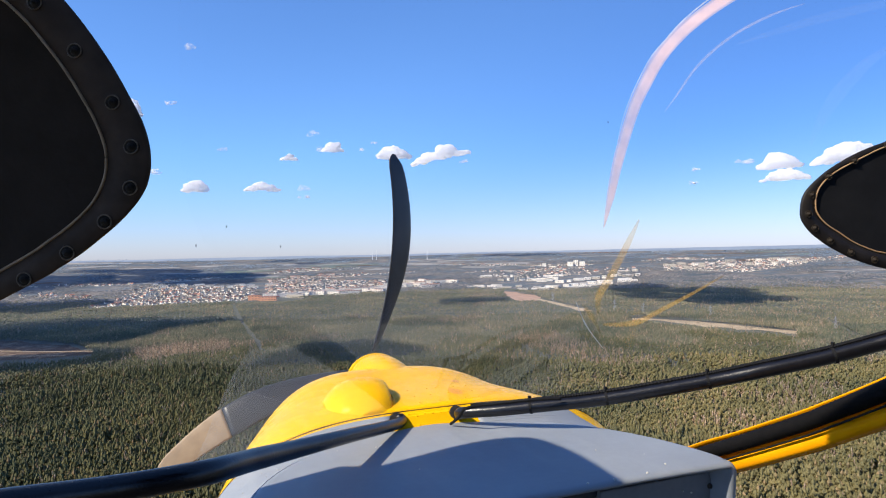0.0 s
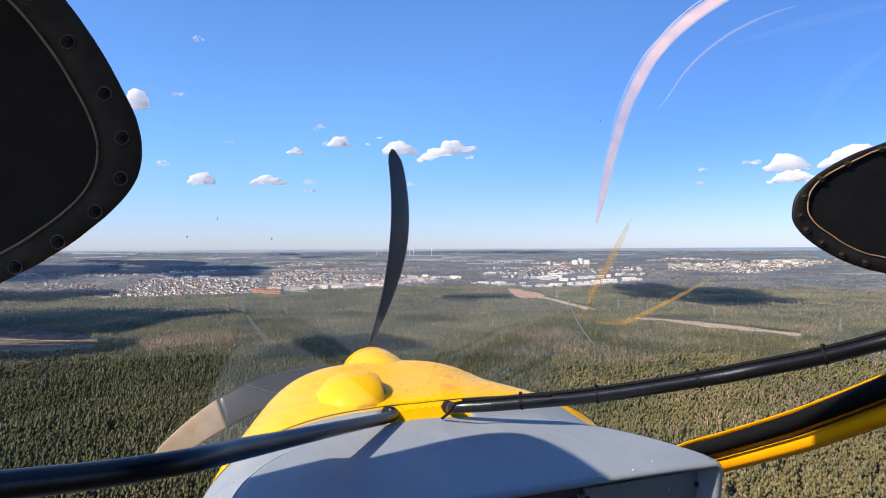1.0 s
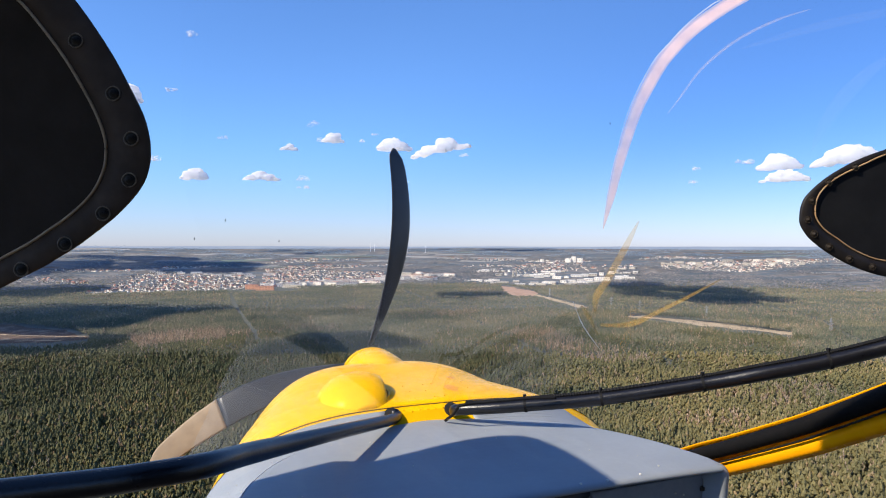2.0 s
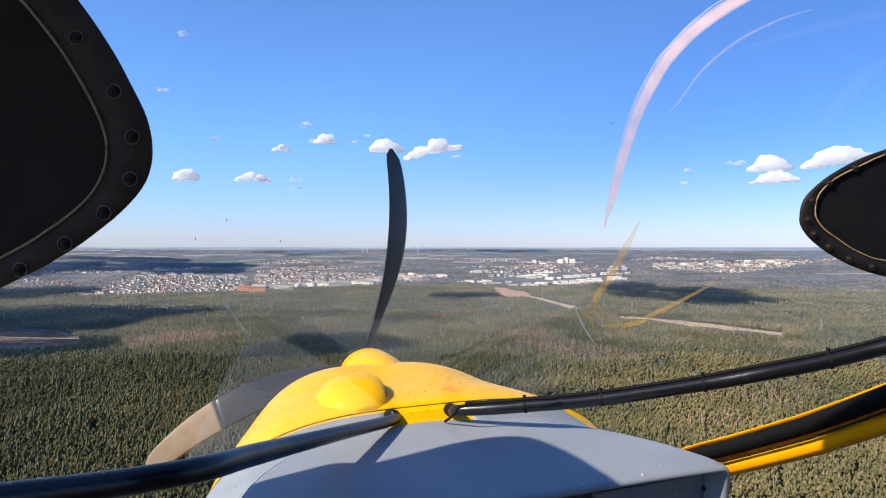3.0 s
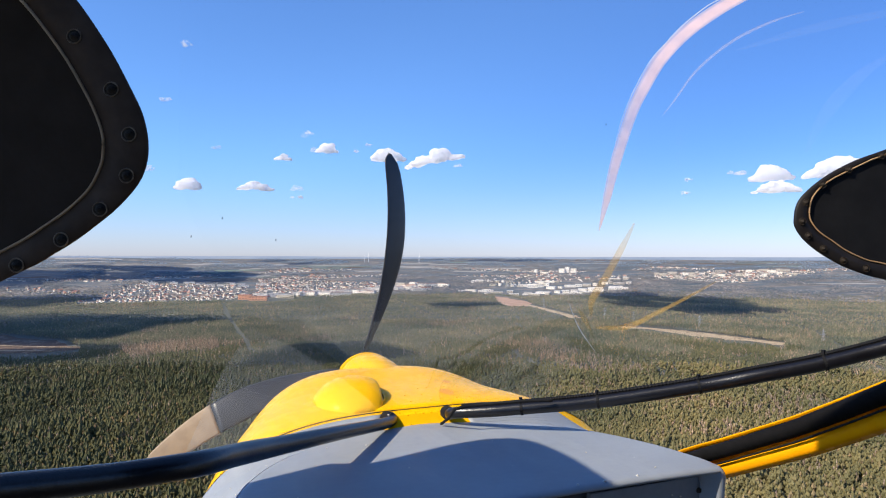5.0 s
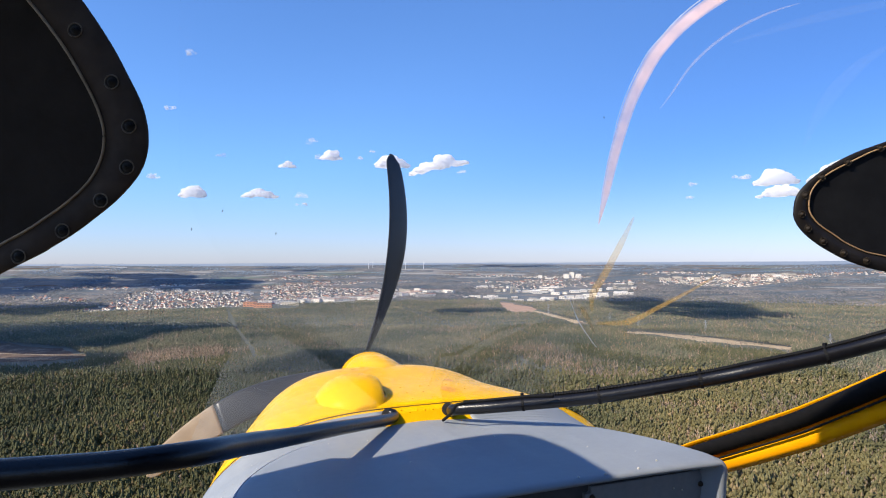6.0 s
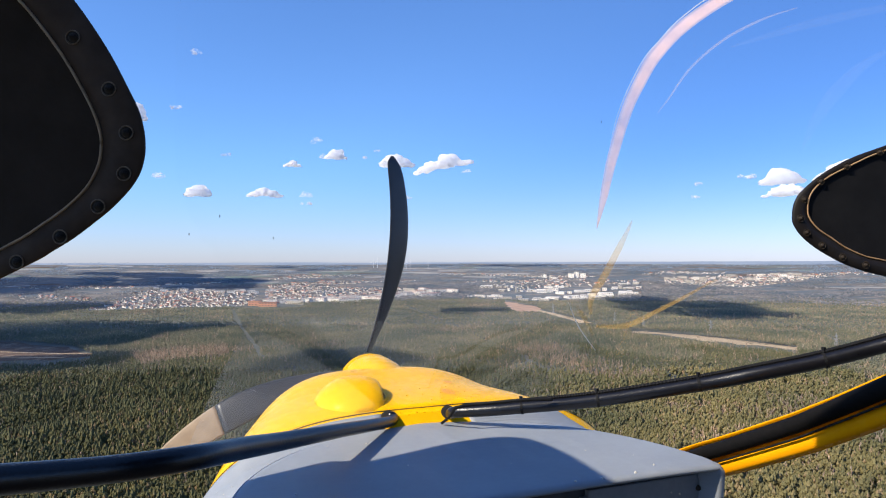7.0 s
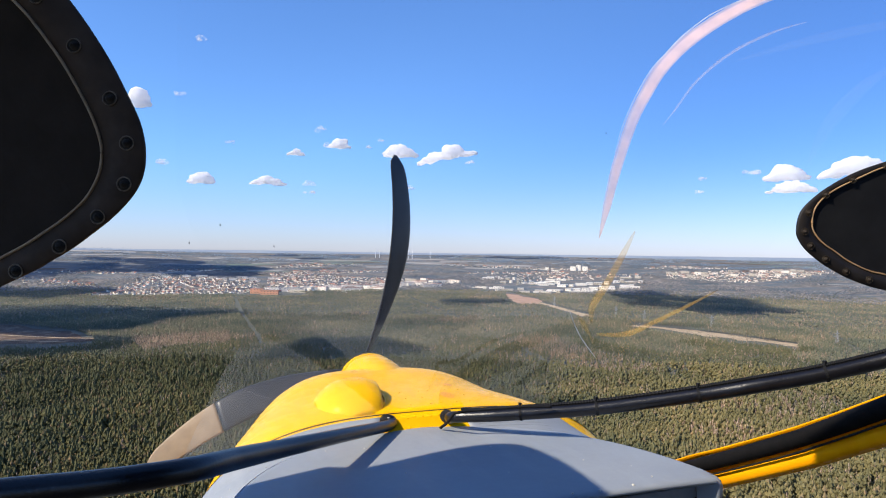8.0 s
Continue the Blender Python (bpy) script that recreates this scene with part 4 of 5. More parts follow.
def cloud(centre, wide, tall, deep, seed, material, label, puffs=26, tilt=0.0, fine=2):
    """A heap of ragged puffs with a flatter base."""
    rng = random.Random(seed)
    bm = bmesh.new()
    for i in range(puffs):
        u = rng.uniform(-1, 1)
        env = max(0.15, 1 - abs(u) ** 1.6)
        r = tall * rng.uniform(0.13, 0.33) * (0.45 + 0.55 * env)
        x = u * (wide / 2 - r)
        z = -tall * 0.32 + r * 0.7 + rng.random() ** 1.4 * env * tall * 0.62 + u * tilt * tall
        y = rng.uniform(-1, 1) * deep / 2
        s = bmesh.ops.create_icosphere(bm, subdivisions=fine, radius=r)
        off = Vector((rng.uniform(0, 99), rng.uniform(0, 99), rng.uniform(0, 99)))
        for v in s["verts"]:
            d = v.co.normalized()
            k = 1 + 0.5 * noise.fractal(d * 1.5 + off, 0.8, 2.2, 4)
            v.co = Vector((d.x * r * k * (1.5 if fine == 2 else 1.25) + x, d.y * r * k + y, d.z * r * k * (0.8 if d.z < 0 else 1.0) + z))
    c = new("cloud", mesh("cloud", bm, material, True))
    c.matrix_basis = Matrix.Translation(centre) @ Matrix.Rotation(-math.atan2(centre[0], centre[1]), 4, "Z")
    merge = c.modifiers.new("merge", "REMESH")      # the puffs grow into one billowing surface
    merge.mode, merge.voxel_size, merge.use_smooth_shade = "VOXEL", tall / (12 if fine == 2 else 6), True
    if fine == 2:
        soft = c.modifiers.new("soft", "SMOOTH")
        soft.factor, soft.iterations = 0.5, 2
    return tagged(c, label, "cloud", "fair-weather clouds")


def sky_place(azimuth, elevation, far=4550.0):
    a, e = radians(azimuth), radians(elevation)
    return (far * math.sin(a) * math.cos(e), far * math.cos(a) * math.cos(e), EYE_HEIGHT + far * math.sin(e))


PUFFY, WISPY = "small bright white cumulus cloud in a blue sky", "thin faint shred of cloud in a blue sky"
HEAPS = [(-20.8, 5.7, 2.3, 1.3, 0), (-15.5, 5.7, 3.1, 0.9, 0), (-9.6, 9.05, 2.0, 0.95, 0), (-4.46, 8.54, 3.1, 1.35, 0), (-0.28, 8.4, 5.1, 1.35, 0.35),
         (-13.3, 8.2, 1.6, 0.65, 0), (27.0, 6.35, 3.3, 1.5, 0), (27.3, 5.3, 3.5, 1.1, 0), (31.4, 6.6, 4.6, 1.5, 0.2), (-25.7, 11.5, 2.0, 1.4, 0)]
for i, (az, el, w, h, tilt) in enumerate(HEAPS):
    k = 4550 * radians(1)
    cloud(sky_place(az, el, 4550 - 60 * (i % 5)), w * k, h * k * 0.95, h * k * 0.45, 100 + i, CLOUD_MIST, PUFFY, int(20 + w * 9), tilt, 2)
SHREDS = [(24.6, 6.72, 1.6, 0.5), (-3.59, 5.61, 1.2, 0.4), (-12.2, 4.95, 1.1, 0.35), (-11.23, 10.3, 0.75, 0.5), (-21.0, 16.7, 0.8, 0.45), (-22.6, 12.3, 0.9, 0.4),
          (-18.7, 8.84, 0.9, 0.3), (1.7, 7.83, 0.9, 0.35), (-12.1, 5.7, 1.0, 0.5), (21.1, 6.25, 0.8, 0.3), (20.7, 5.2, 0.9, 0.3), (-6.08, 9.55, 0.6, 0.3), (-10.6, 9.0, 0.8, 0.4),
          (-23.7, 6.9, 1.0, 0.6), (-7.0, 9.0, 0.7, 0.3)]
for i, (az, el, w, h) in enumerate(SHREDS):
    k = 4550 * radians(1)
    shred(sky_place(az, el), w * k, h * k, 300 + i)
# unseen clouds added towards the sun, sized to lay shadows on the land
HIGH = 1250.0
for i, (x, y, w, d) in enumerate(((-1900, 3200, 600, 480), (-1500, 3340, 600, 520), (-1150, 3320, 500, 520), (-1260, 3520, 500, 280), (-1850, 2850, 400, 300), (-1700, 3720, 700, 240), (-1390, 2200, 520, 440),
                                  (-940, 1500, 420, 340), (-760, 1450, 420, 420), (-620, 1560, 220, 200), (-740, 1290, 330, 180), (-640, 1010, 360, 180), (-165, 1020, 150, 220), (90, 2100, 180, 160),
                                  (900, 2080, 250, 460), (790, 1900, 200, 230), (970, 2360, 190, 290), (770, 2500, 250, 420), (650, 2150, 150, 280))):
    k = (HIGH - float(land(x, y))) / SUN.z
    c = cloud((x + SUN.x * k, y + SUN.y * k, HIGH), w, 190, d, 500 + i, CLOUD, "unseen white cloud added to shade the land below", min(160, int(w * d / 900)), 0.0, 1)
    c.rotation_euler = (0, 0, 0)

# ------------------------------------------------------------ the aircraft
# its own frame: x to its right, y ahead, z up from the eye; the nose lies to the left of the way the camera looks
MID = 0.60                  # the aircraft's middle line
TURN = radians(22.0)
aircraft = new("light_aircraft")
aircraft.matrix_basis = Matrix.Translation((0, 0, EYE_HEIGHT)) @ Matrix.Rotation(radians(0.5), 4, "X") @ Matrix.Rotation(TURN, 4, "Z")
tagged(aircraft, "yellow light aircraft with grey glareshield and black cabin tubes, in flight", "aircraft")


def along(table, w):
    """A value from a table of (station, value), on a smooth curve without overshoot."""
    n = len(table)
    if w <= table[0][0]:
        return table[0][1]
    if w >= table[-1][0]:
        return table[-1][1]
    i = max(k for k in range(n - 1) if table[k][0] <= w)
    rise = [(table[k + 1][1] - table[k][1]) / (table[k + 1][0] - table[k][0]) for k in range(n - 1)]

    def slope(k):
        if k == 0 or k == n - 1:
            return rise[0 if k == 0 else -1]
        return 0.0 if rise[k - 1] * rise[k] <= 0 else 2 * rise[k - 1] * rise[k] / (rise[k - 1] + rise[k])
    h = table[i + 1][0] - table[i][0]
    t = (w - table[i][0]) / h
    return (table[i][1] * (1 + 2 * t) * (1 - t) ** 2 + h * slope(i) * t * (1 - t) ** 2
            + table[i + 1][1] * t * t * (3 - 2 * t) + h * slope(i + 1) * t * t * (t - 1))


COWL_TOP = [(1.30, -0.490), (1.59, -0.473), (1.615, -0.460), (1.665, -0.421), (1.75, -0.409), (1.9, -0.401), (2.05, -0.387), (2.16, -0.403), (2.22, -0.458), (2.25, -0.56)]
COWL_HALF = [(1.30, 0.563), (1.5, 0.58), (1.6, 0.642), (1.72, 0.598), (1.9, 0.501), (2.1, 0.388), (2.2, 0.30), (2.25, 0.22)]
COWL_MID = [(1.30, 0.57), (1.5, 0.605), (1.63, 0.631), (1.92, 0.599), (2.25, 0.60)]
COWL_SQUARE = [(1.30, 6.4), (1.66, 3.22), (1.85, 3.3), (2.05, 3.52), (2.25, 3.42)]     # how square the section is
COWL_DEEP = -0.92


def cowl_point(w, a):
    """A point of the cowling's skin; a runs from -1 at the lower left over the top to 1."""
    top, half = along(COWL_TOP, w), along(COWL_HALF, w)
    t = a * math.pi / 2
    n = 2 / along(COWL_SQUARE, w)
    return Vector((along(COWL_MID, w) + half * math.copysign(abs(math.sin(t)) ** n, t), w, COWL_DEEP + (top - COWL_DEEP) * max(math.cos(t), 0) ** n))


def cowl_at(u, w):
    """The point of the skin above a place of the plan."""
    top, half = along(COWL_TOP, w), along(COWL_HALF, w)
    n = along(COWL_SQUARE, w)
    k = min(abs(u - along(COWL_MID, w)) / half, 0.999)
    return Vector((u, w, COWL_DEEP + (top - COWL_DEEP) * (1 - k ** n) ** (1 / n)))


def on_skin(u, w, lift):
    """A point that stands a little out of the skin."""
    d = (cowl_at(u + 0.005, w) - cowl_at(u - 0.005, w)).cross(cowl_at(u, w + 0.005) - cowl_at(u, w - 0.005))
    return cowl_at(u, w) + d.normalized() * lift


def cowl_skin(w0, w1, a0, a1, rows, cols, lift=0.0):
    grid = []
    for i in range(rows + 1):
        w = w0 + (w1 - w0) * i / rows
        row = []
        for j in range(cols + 1):
            a = a0 + (a1 - a0) * j / cols
            p = cowl_point(w, a)
            if lift:
                d = cowl_point(w, a + 0.01) - cowl_point(w, a - 0.01)
                e = cowl_point(w + 0.01, a) - cowl_point(w - 0.01, a)
                p = p + d.cross(e).normalized() * lift
            row.append(p)
        grid.append(row)
    return grid


def build_cowling():
    bm = bmesh.new()
    skin(bm, cowl_skin(1.655, 2.25, -1, 1, 40, 72), 0.004)
    cowl = part("cowling", bm, YELLOW, aircraft, "glossy yellow engine cowling", True)
    # fixed strip in front of the windscreen, a joint's width behind the cowling
    bm = bmesh.new()
    skin(bm, cowl_skin(1.30, 1.653, -1, 1, 24, 72), 0.004)
    part("firewall_strip", bm, YELLOW, aircraft, "yellow riveted strip before the windscreen", True)
    # grey deck plates on both sides of the riveted strip
    for a0, a1 in ((-0.68, -0.05), (0.03, None)):
        bm = bmesh.new()
        rows = []
        for i in range(31):
            w = 1.31 + 0.337 * i / 30
            rows += cowl_skin(w, w + 1e-6, a0, a1 if a1 else min(0.62, 0.45 + (1.568 - w) * 2.0), 1, 40, 0.0016)[:1]
        skin(bm, rows, 0.001)
        part("deck_plate", bm, GREY, cowl, "grey deck plate before the windscreen", True)
    bm = bmesh.new()
    pipe(bm, [cowl_point(1.654, -0.92 + 1.84 * k / 90) + Vector((0, 0, 0.0004)) for k in range(91)], 0.0013, 6)
    part("joint_line", bm, HOLE, cowl, "thin dark joint behind the cowling")
    # raised housing of the propeller shaft
    bm = bmesh.new()
    grid = []
    for i in range(25):
        t = i / 24
        w = 1.80 + 0.47 * t
        r = 0.012 + 0.084 * math.sin(min(t * 1.25, 1) * math.pi / 2) ** 1.4
        if t > 0.93:
            r -= 0.025 * ((t - 0.93) / 0.07) ** 2
        z = -0.470 + 0.008 * t
        grid.append([Vector((MID + 0.03 + 1.12 * r * math.sin(a), w, z + r * math.cos(a))) for a in (math.pi * (k / 18 - 1) for k in range(37))])
    skin(bm, grid, 0.004)
    part("shaft_housing", bm, YELLOW, cowl, "", True)
    bm = bmesh.new()
    ring = [Vector((MID + 0.03 + 0.098 * math.sin(a), 2.268, -0.461 + 0.086 * math.cos(a))) for a in (math.pi * (k / 18 - 1) for k in range(37))]
    pipe(bm, ring, 0.008, 8)
    part("housing_rim", bm, YELLOW, cowl, "", True)
    # blister with an opening that faces to the right
    cx, cy, cut = 0.458, 1.785, 0.052
    rx, ry, rz = 0.108, 0.124, 0.047

    def swell(t, s):
        """The blister's skin: t along it, s across it, both from -1 to 1."""
        rho = math.hypot(t if t < 0 else 1.25 * t, s)
        rise = max(0.0, 1 - rho ** 2.7) ** 0.85
        lean = 0.012 * rise * max(0.0, t) * rx / cut
        return on_skin(cx + rx * t, cy + ry * s, -0.0012 - 0.006 * min(1.0, max(0.0, rho - 0.97) * 8)) + Vector((lean, 0, 0)) + Vector((0, 0, rz * rise))
    bm = bmesh.new()
    grid = [[swell(-1 + (1 + cut / rx) * i / 30, j / 20 - 1) for j in range(41)] for i in range(31)]
    skin(bm, grid, 0.003)
    part("blister", bm, YELLOW, cowl, "rounded yellow cooling blister", True)
    lip = [swell(cut / rx, j / 20 - 1) for j in range(41)]
    bm = bmesh.new()
    pipe(bm, [p + Vector((0.0, 0, -0.001)) for p in lip[3:-3]], 0.0028, 8)
    part("blister_rim", bm, YELLOW, cowl, "", True)
    bm = bmesh.new()
    skin(bm, [[on_skin(cx + cut - 0.004, p.y, 0.0) for p in lip[4:-4]], [p - Vector((0.006, 0, 0.003)) for p in lip[4:-4]]])
    skin(bm, [[on_skin(p.x + 0.012 * math.sin(math.pi * i / 32), p.y, 0.0012) for i, p in enumerate(lip[4:-4])], [on_skin(p.x - 0.004, p.y, 0.0012) for p in lip[4:-4]]])
    part("blister_mouth", bm, HOLE, cowl, "dark opening of the blister")
    bm = bmesh.new()
    pipe(bm, [cowl_at(cx + cut + 0.026 * math.cos(a), cy - 0.01 + 0.075 * math.sin(a)) + Vector((0, 0, 0.003)) for a in (math.pi * (k / 20 - 0.5) for k in range(21))], 0.003, 6)
    part("mouth_bead", bm, YELLOW, cowl, "", True)
    # darker orange patches on the deck
    for u0, w0, r in ((0.722, 1.745, 0.020), (0.768, 1.86, 0.012)):
        bm = bmesh.new()
        rng = random.Random(int(u0 * 1000))
        reach = [r * rng.uniform(0.8, 1.15) for _ in range(27)]
        reach[26] = reach[0]
        skin(bm, [[on_skin(u0 + f * rr * math.cos(q), w0 + f * 1.5 * rr * math.sin(q), 0.0006) for rr, q in zip(reach, (2 * math.pi * k / 26 for k in range(27)))] for f in (0.02, 0.35, 0.7, 1.0)])
        bmesh.ops.recalc_face_normals(bm, faces=bm.faces)
        part("paint_patch", bm, PATCH, cowl, "darker orange patch on the deck")
    # rivet heads on the fixed strip and on the deck
    bm = bmesh.new()
    s = bmesh.ops.create_uvsphere(bm, u_segments=8, v_segments=5, radius=0.0028)
    for v in s["verts"]:
        v.co.z *= 0.5
    head = mesh("strip_rivet", bm, YELLOW, True)
    rng = random.Random(8)
    spots = [(0.545 + 0.022 * k, w + rng.uniform(-0.004, 0.004)) for w in (1.615, 1.642) for k in range(6)]
    spots += [(0.60 + 0.045 * k + rng.uniform(-0.01, 0.01), w) for w in (1.69, 1.74, 1.80) for k in range(5)]
    for u, w in spots:
        p, q = cowl_at(u, w), cowl_at(u, w + 0.01) - cowl_at(u, w - 0.01)
        d = Vector((1, 0, 0)).cross(q).normalized()
        share("strip_rivet", head, cowl, Matrix.Translation(p + d * 0.0003) @ d.to_track_quat("Z", "Y").to_matrix().to_4x4())
    # the two openings that the cabin tubes come out of
    for u, w in ((0.510, 1.636), (0.678, 1.635)):
        p = cowl_at(u, w)
        d = Vector((1, 0, 0)).cross(cowl_at(u, w + 0.01) - cowl_at(u, w - 0.01)).normalized()
        bm = bmesh.new()
        rod(bm, p - d * 0.02, p + d * 0.0055, 0.0205, 0.0205, 24)
        part("tube_opening", bm, HOLE, cowl, "dark round tube opening")
    return cowl


PATCH = plain("darker_orange_paint", (0.82, 0.33, 0.004), (0.88, 0.38, 0.008), 30, 0.4)
cowling = build_cowling()


def build_propeller():
    prop = new("propeller")
    prop.parent = aircraft
    prop.matrix_basis = Matrix.Translation((MID + 0.045, 2.37, -0.435))
    bm = bmesh.new()
    rod(bm, (0, -0.05, 0), (0, 0.05, 0), 0.040, 0.040, 24)
    bmesh.ops.bevel(bm, geom=[e for e in bm.edges if len(e.link_faces) == 2 and e.calc_face_angle(0) > 1], offset=0.008, segments=2, affect="EDGES")
    part("hub", bm, BLADE, prop, "dark propeller hub", True)
    length, n = 0.80, 26

    def section(t):
        """One blade section: width, twist, sweep."""
        r = 0.06 + (length - 0.06) * t
        wide = (0.055 + 0.062 * math.sin(min(t / 0.55, 1) * math.pi / 2)) * (1 - 0.42 * max(0, (t - 0.5) / 0.5) ** 1.6)
        if t > 0.93:
            wide *= math.sqrt(max(0.03, 1 - ((t - 0.93) / 0.072) ** 2))
        twist = radians(62 - 40 * t ** 0.7)
        sweep = 0.062 * math.sin(t * math.pi * 0.80) - 0.085 * t ** 2.2
        thick = wide * (0.30 - 0.20 * t)
        pts = []
        for k in range(12):
            q = 2 * math.pi * k / 12
            x, y = 0.5 * wide * math.cos(q), 0.5 * thick * math.sin(q) * (1.0 if math.sin(q) > 0 else 0.5)
            pts.append(Vector((x * math.cos(twist) - y * math.sin(twist) + sweep, x * math.sin(twist) + y * math.cos(twist), r)))
        return pts

    def piece(t0, t1, k):
        bm = bmesh.new()
        rings = [[bm.verts.new(p) for p in section(t0 + (t1 - t0) * i / k)] for i in range(k + 1)]
        for a, b in zip(rings, rings[1:]):
            for i in range(12):
                bm.faces.new((a[i], a[(i + 1) % 12], b[(i + 1) % 12], b[i]))
        bm.faces.new(rings[0][::-1])
        bm.faces.new(rings[-1])
        bmesh.ops.recalc_face_normals(bm, faces=bm.faces)
        return bm
    blade, short = mesh("blade", piece(0.0, 1.0, n), BLADE, True), mesh("blade", piece(0.0, 0.64, n), BLADE, True)
    tip = mesh("blade_tip", piece(0.642, 1.0, n), BLADE_TIP, True)
    for k in range(3):
        turn = Matrix.Rotation(radians(11 + 120 * k), 4, "Y")
        tagged(share("blade", blade if k < 2 else short, prop, turn), "dark grey curved composite propeller blade")
        # one blade's outer third is painted beige for the sunlight on it
        if k == 2:
            tagged(share("blade_tip", tip, prop, turn), "outer third of one propeller blade, beige as if sunlit")


build_propeller()


def shield_point(s, t):
    """The glareshield's skin: s from -1 to 1 across, t from 0 at the aft lip to 1 at the rounded front."""
    half = (0.520 if s < 0 else 0.459) * max(0.0, 1 - t * t) ** 0.435 * (1 - 0.030 * max(0.0, 1 - t / 0.07) ** 2)
    return Vector((0.597 + half * s, 1.062 + 0.556 * t, -0.448 - 0.011 * t - 0.0055 * abs(s) ** 3))


def build_glareshield():
    bm = bmesh.new()
    rows, cols = 40, 56
    stations = [math.sin(math.pi / 2 * i / rows) for i in range(rows + 1)]
    grid = []
    for t in reversed(stations):
        grid.append([shield_point(-1 + 2 * j / cols, min(t, 0.9995)) for j in range(cols + 1)])
    # the rolled aft lip
    last = grid[-1]
    for dy, dz in ((-0.006, -0.0005), (-0.012, -0.002), (-0.016, -0.005), (-0.0175, -0.009), (-0.015, -0.012), (0.010, -0.013)):
        grid.append([p + Vector((0, dy, dz)) for p in last])
    skin(bm, grid)
    # the edge rolls over and runs down on to the deck
    left = [shield_point(-1, t) for t in stations[:-1]]
    right = [shield_point(1, t) for t in reversed(stations[:-1])]
    line = left + [shield_point(0, 1)] + right
    skirt = [[], [], [], [], []]
    for i, p in enumerate(line):
        d = line[min(i + 1, len(line) - 1)] - line[max(i - 1, 0)]
        out = Vector((-d.y, d.x, 0)).normalized()
        for k, (o, dz) in enumerate(((0, 0), (0.005, -0.0015), (0.009, -0.006), (0.011, -0.013), (0.012, -0.055))):
            skirt[k].append(p + out * o + Vector((0, 0, dz)))
    skin(bm, skirt)
    bmesh.ops.remove_doubles(bm, verts=bm.verts, dist=0.0004)
    bmesh.ops.recalc_face_normals(bm, faces=bm.faces)
    shield = part("glareshield", bm, GREY, aircraft, "matt grey moulded glareshield over the instruments", True)
    # the shield's side comes down beside the panel
    bm = bmesh.new()
    plan = spline([(1.026, 1.084, 0), (1.030, 1.070, 0), (1.037, 1.056, 0), (1.046, 1.0475, 0), (1.055, 1.046, 0), (1.063, 1.050, 0), (1.068, 1.060, 0), (1.070, 1.115, 0)], 4)
    core, grid = Vector((1.046, 1.080, 0)), []
    for k in range(15):
        a = min(k / 10, 1) * math.pi / 2        # domed top, then straight down
        z = -0.4550 - 0.024 * (1 - math.cos(a)) - max(0, k - 10) * 0.08
        grid.append([core.lerp(p, 0.35 + 0.65 * math.sin(a)) + Vector((0.09 * min(0, z + 0.475), 0, z)) for p in plan])
    skin(bm, grid)
    bmesh.ops.recalc_face_normals(bm, faces=bm.faces)
    part("side_cheek", bm, GREY, shield, "", True)
    # pale seam where the shield meets the deck plate, and small specks of dust and water
    bm = bmesh.new()
    pipe(bm, [shield_point(-1, k / 40 * 0.95) + Vector((-0.006, 0, -0.001)) for k in range(41)], 0.0011, 6)
    part("seam", bm, SEAM, shield, "thin pale seam line")
    bm = bmesh.new()
    bmesh.ops.create_icosphere(bm, subdivisions=1, radius=0.0016)
    speck = mesh("speck", bm, SEALANT, True)
    rng = random.Random(5)
    for k in range(34):
        if k % 3:
            p = on_skin(rng.uniform(0.08, 0.2), rng.uniform(1.36, 1.6), 0.003)
        else:
            p = shield_point(rng.uniform(-0.9, 0.95), rng.uniform(0.02, 0.8))
        share("speck", speck, shield, Matrix.Translation(p + Vector((0, 0, 0.0008))) @ Matrix.Scale(rng.uniform(0.5, 1.4), 4))
    for s, t in ((0.55, 0.012), (0.24, 0.01), (0.37, 0.004)):        # drops of dried paint on the lip
        share("speck", speck, shield, Matrix.Translation(shield_point(s, t) + Vector((0, -0.008, 0))) @ Matrix.Scale(2.0, 4))
    # grille lines in the deck before the shield
    for k in range(11):
        bm = bmesh.new()
        w = 1.535 + 0.0085 * k
        pipe(bm, [on_skin(0.76 + 0.21 * i / 8, w, 0.0022) for i in range(9)], 0.0010, 6)
        part("vent_slat", bm, GREY, shield)
    # instrument panel below the lip
    bm = bmesh.new()
    box(bm, 0.11, 1.022, 1.093, 1.11, -1.215, -0.463)
    panel = part("instrument_panel", bm, PANEL, aircraft, "dark grey instrument panel under the glareshield")
    bm = bmesh.new()
    box(bm, 0.735, 1.035, 1.082, 1.0932, -0.72, -0.4795)
    bmesh.ops.bevel(bm, geom=[e for e in bm.edges if abs((e.verts[0].co - e.verts[1].co).normalized().y) > 0.9], offset=0.013, segments=5, affect="EDGES")
    bmesh.ops.bevel(bm, geom=[e for e in bm.edges if e.verts[0].co.y < 1.083 and e.verts[1].co.y < 1.083], offset=0.0012, segments=2, affect="EDGES")
    part("cover_plate", bm, COVER, panel, "dark grey cover plate")
    for u, z in ((1.021, -0.509), (0.75, -0.50)):
        bm = bmesh.new()
        rod(bm, (u, 1.083, z), (u, 1.0775, z), 0.0065, 0.0045, 16)
        part("screw", bm, RIVET, panel, "dark panel screw")
    for u, z in ((0.95, -0.509), (0.972, -0.515)):
        share("speck", speck, panel, Matrix.Translation((u, 1.0815, z)) @ Matrix.Scale(1.5, 4))
    return shield


build_glareshield()


def build_tube(points, radius, label):
    line = spline(points, 10)
    bm = bmesh.new()
    pipe(bm, line, radius, 18)
    return part("cabin_tube", bm, SLEEVE, aircraft, label, True), line


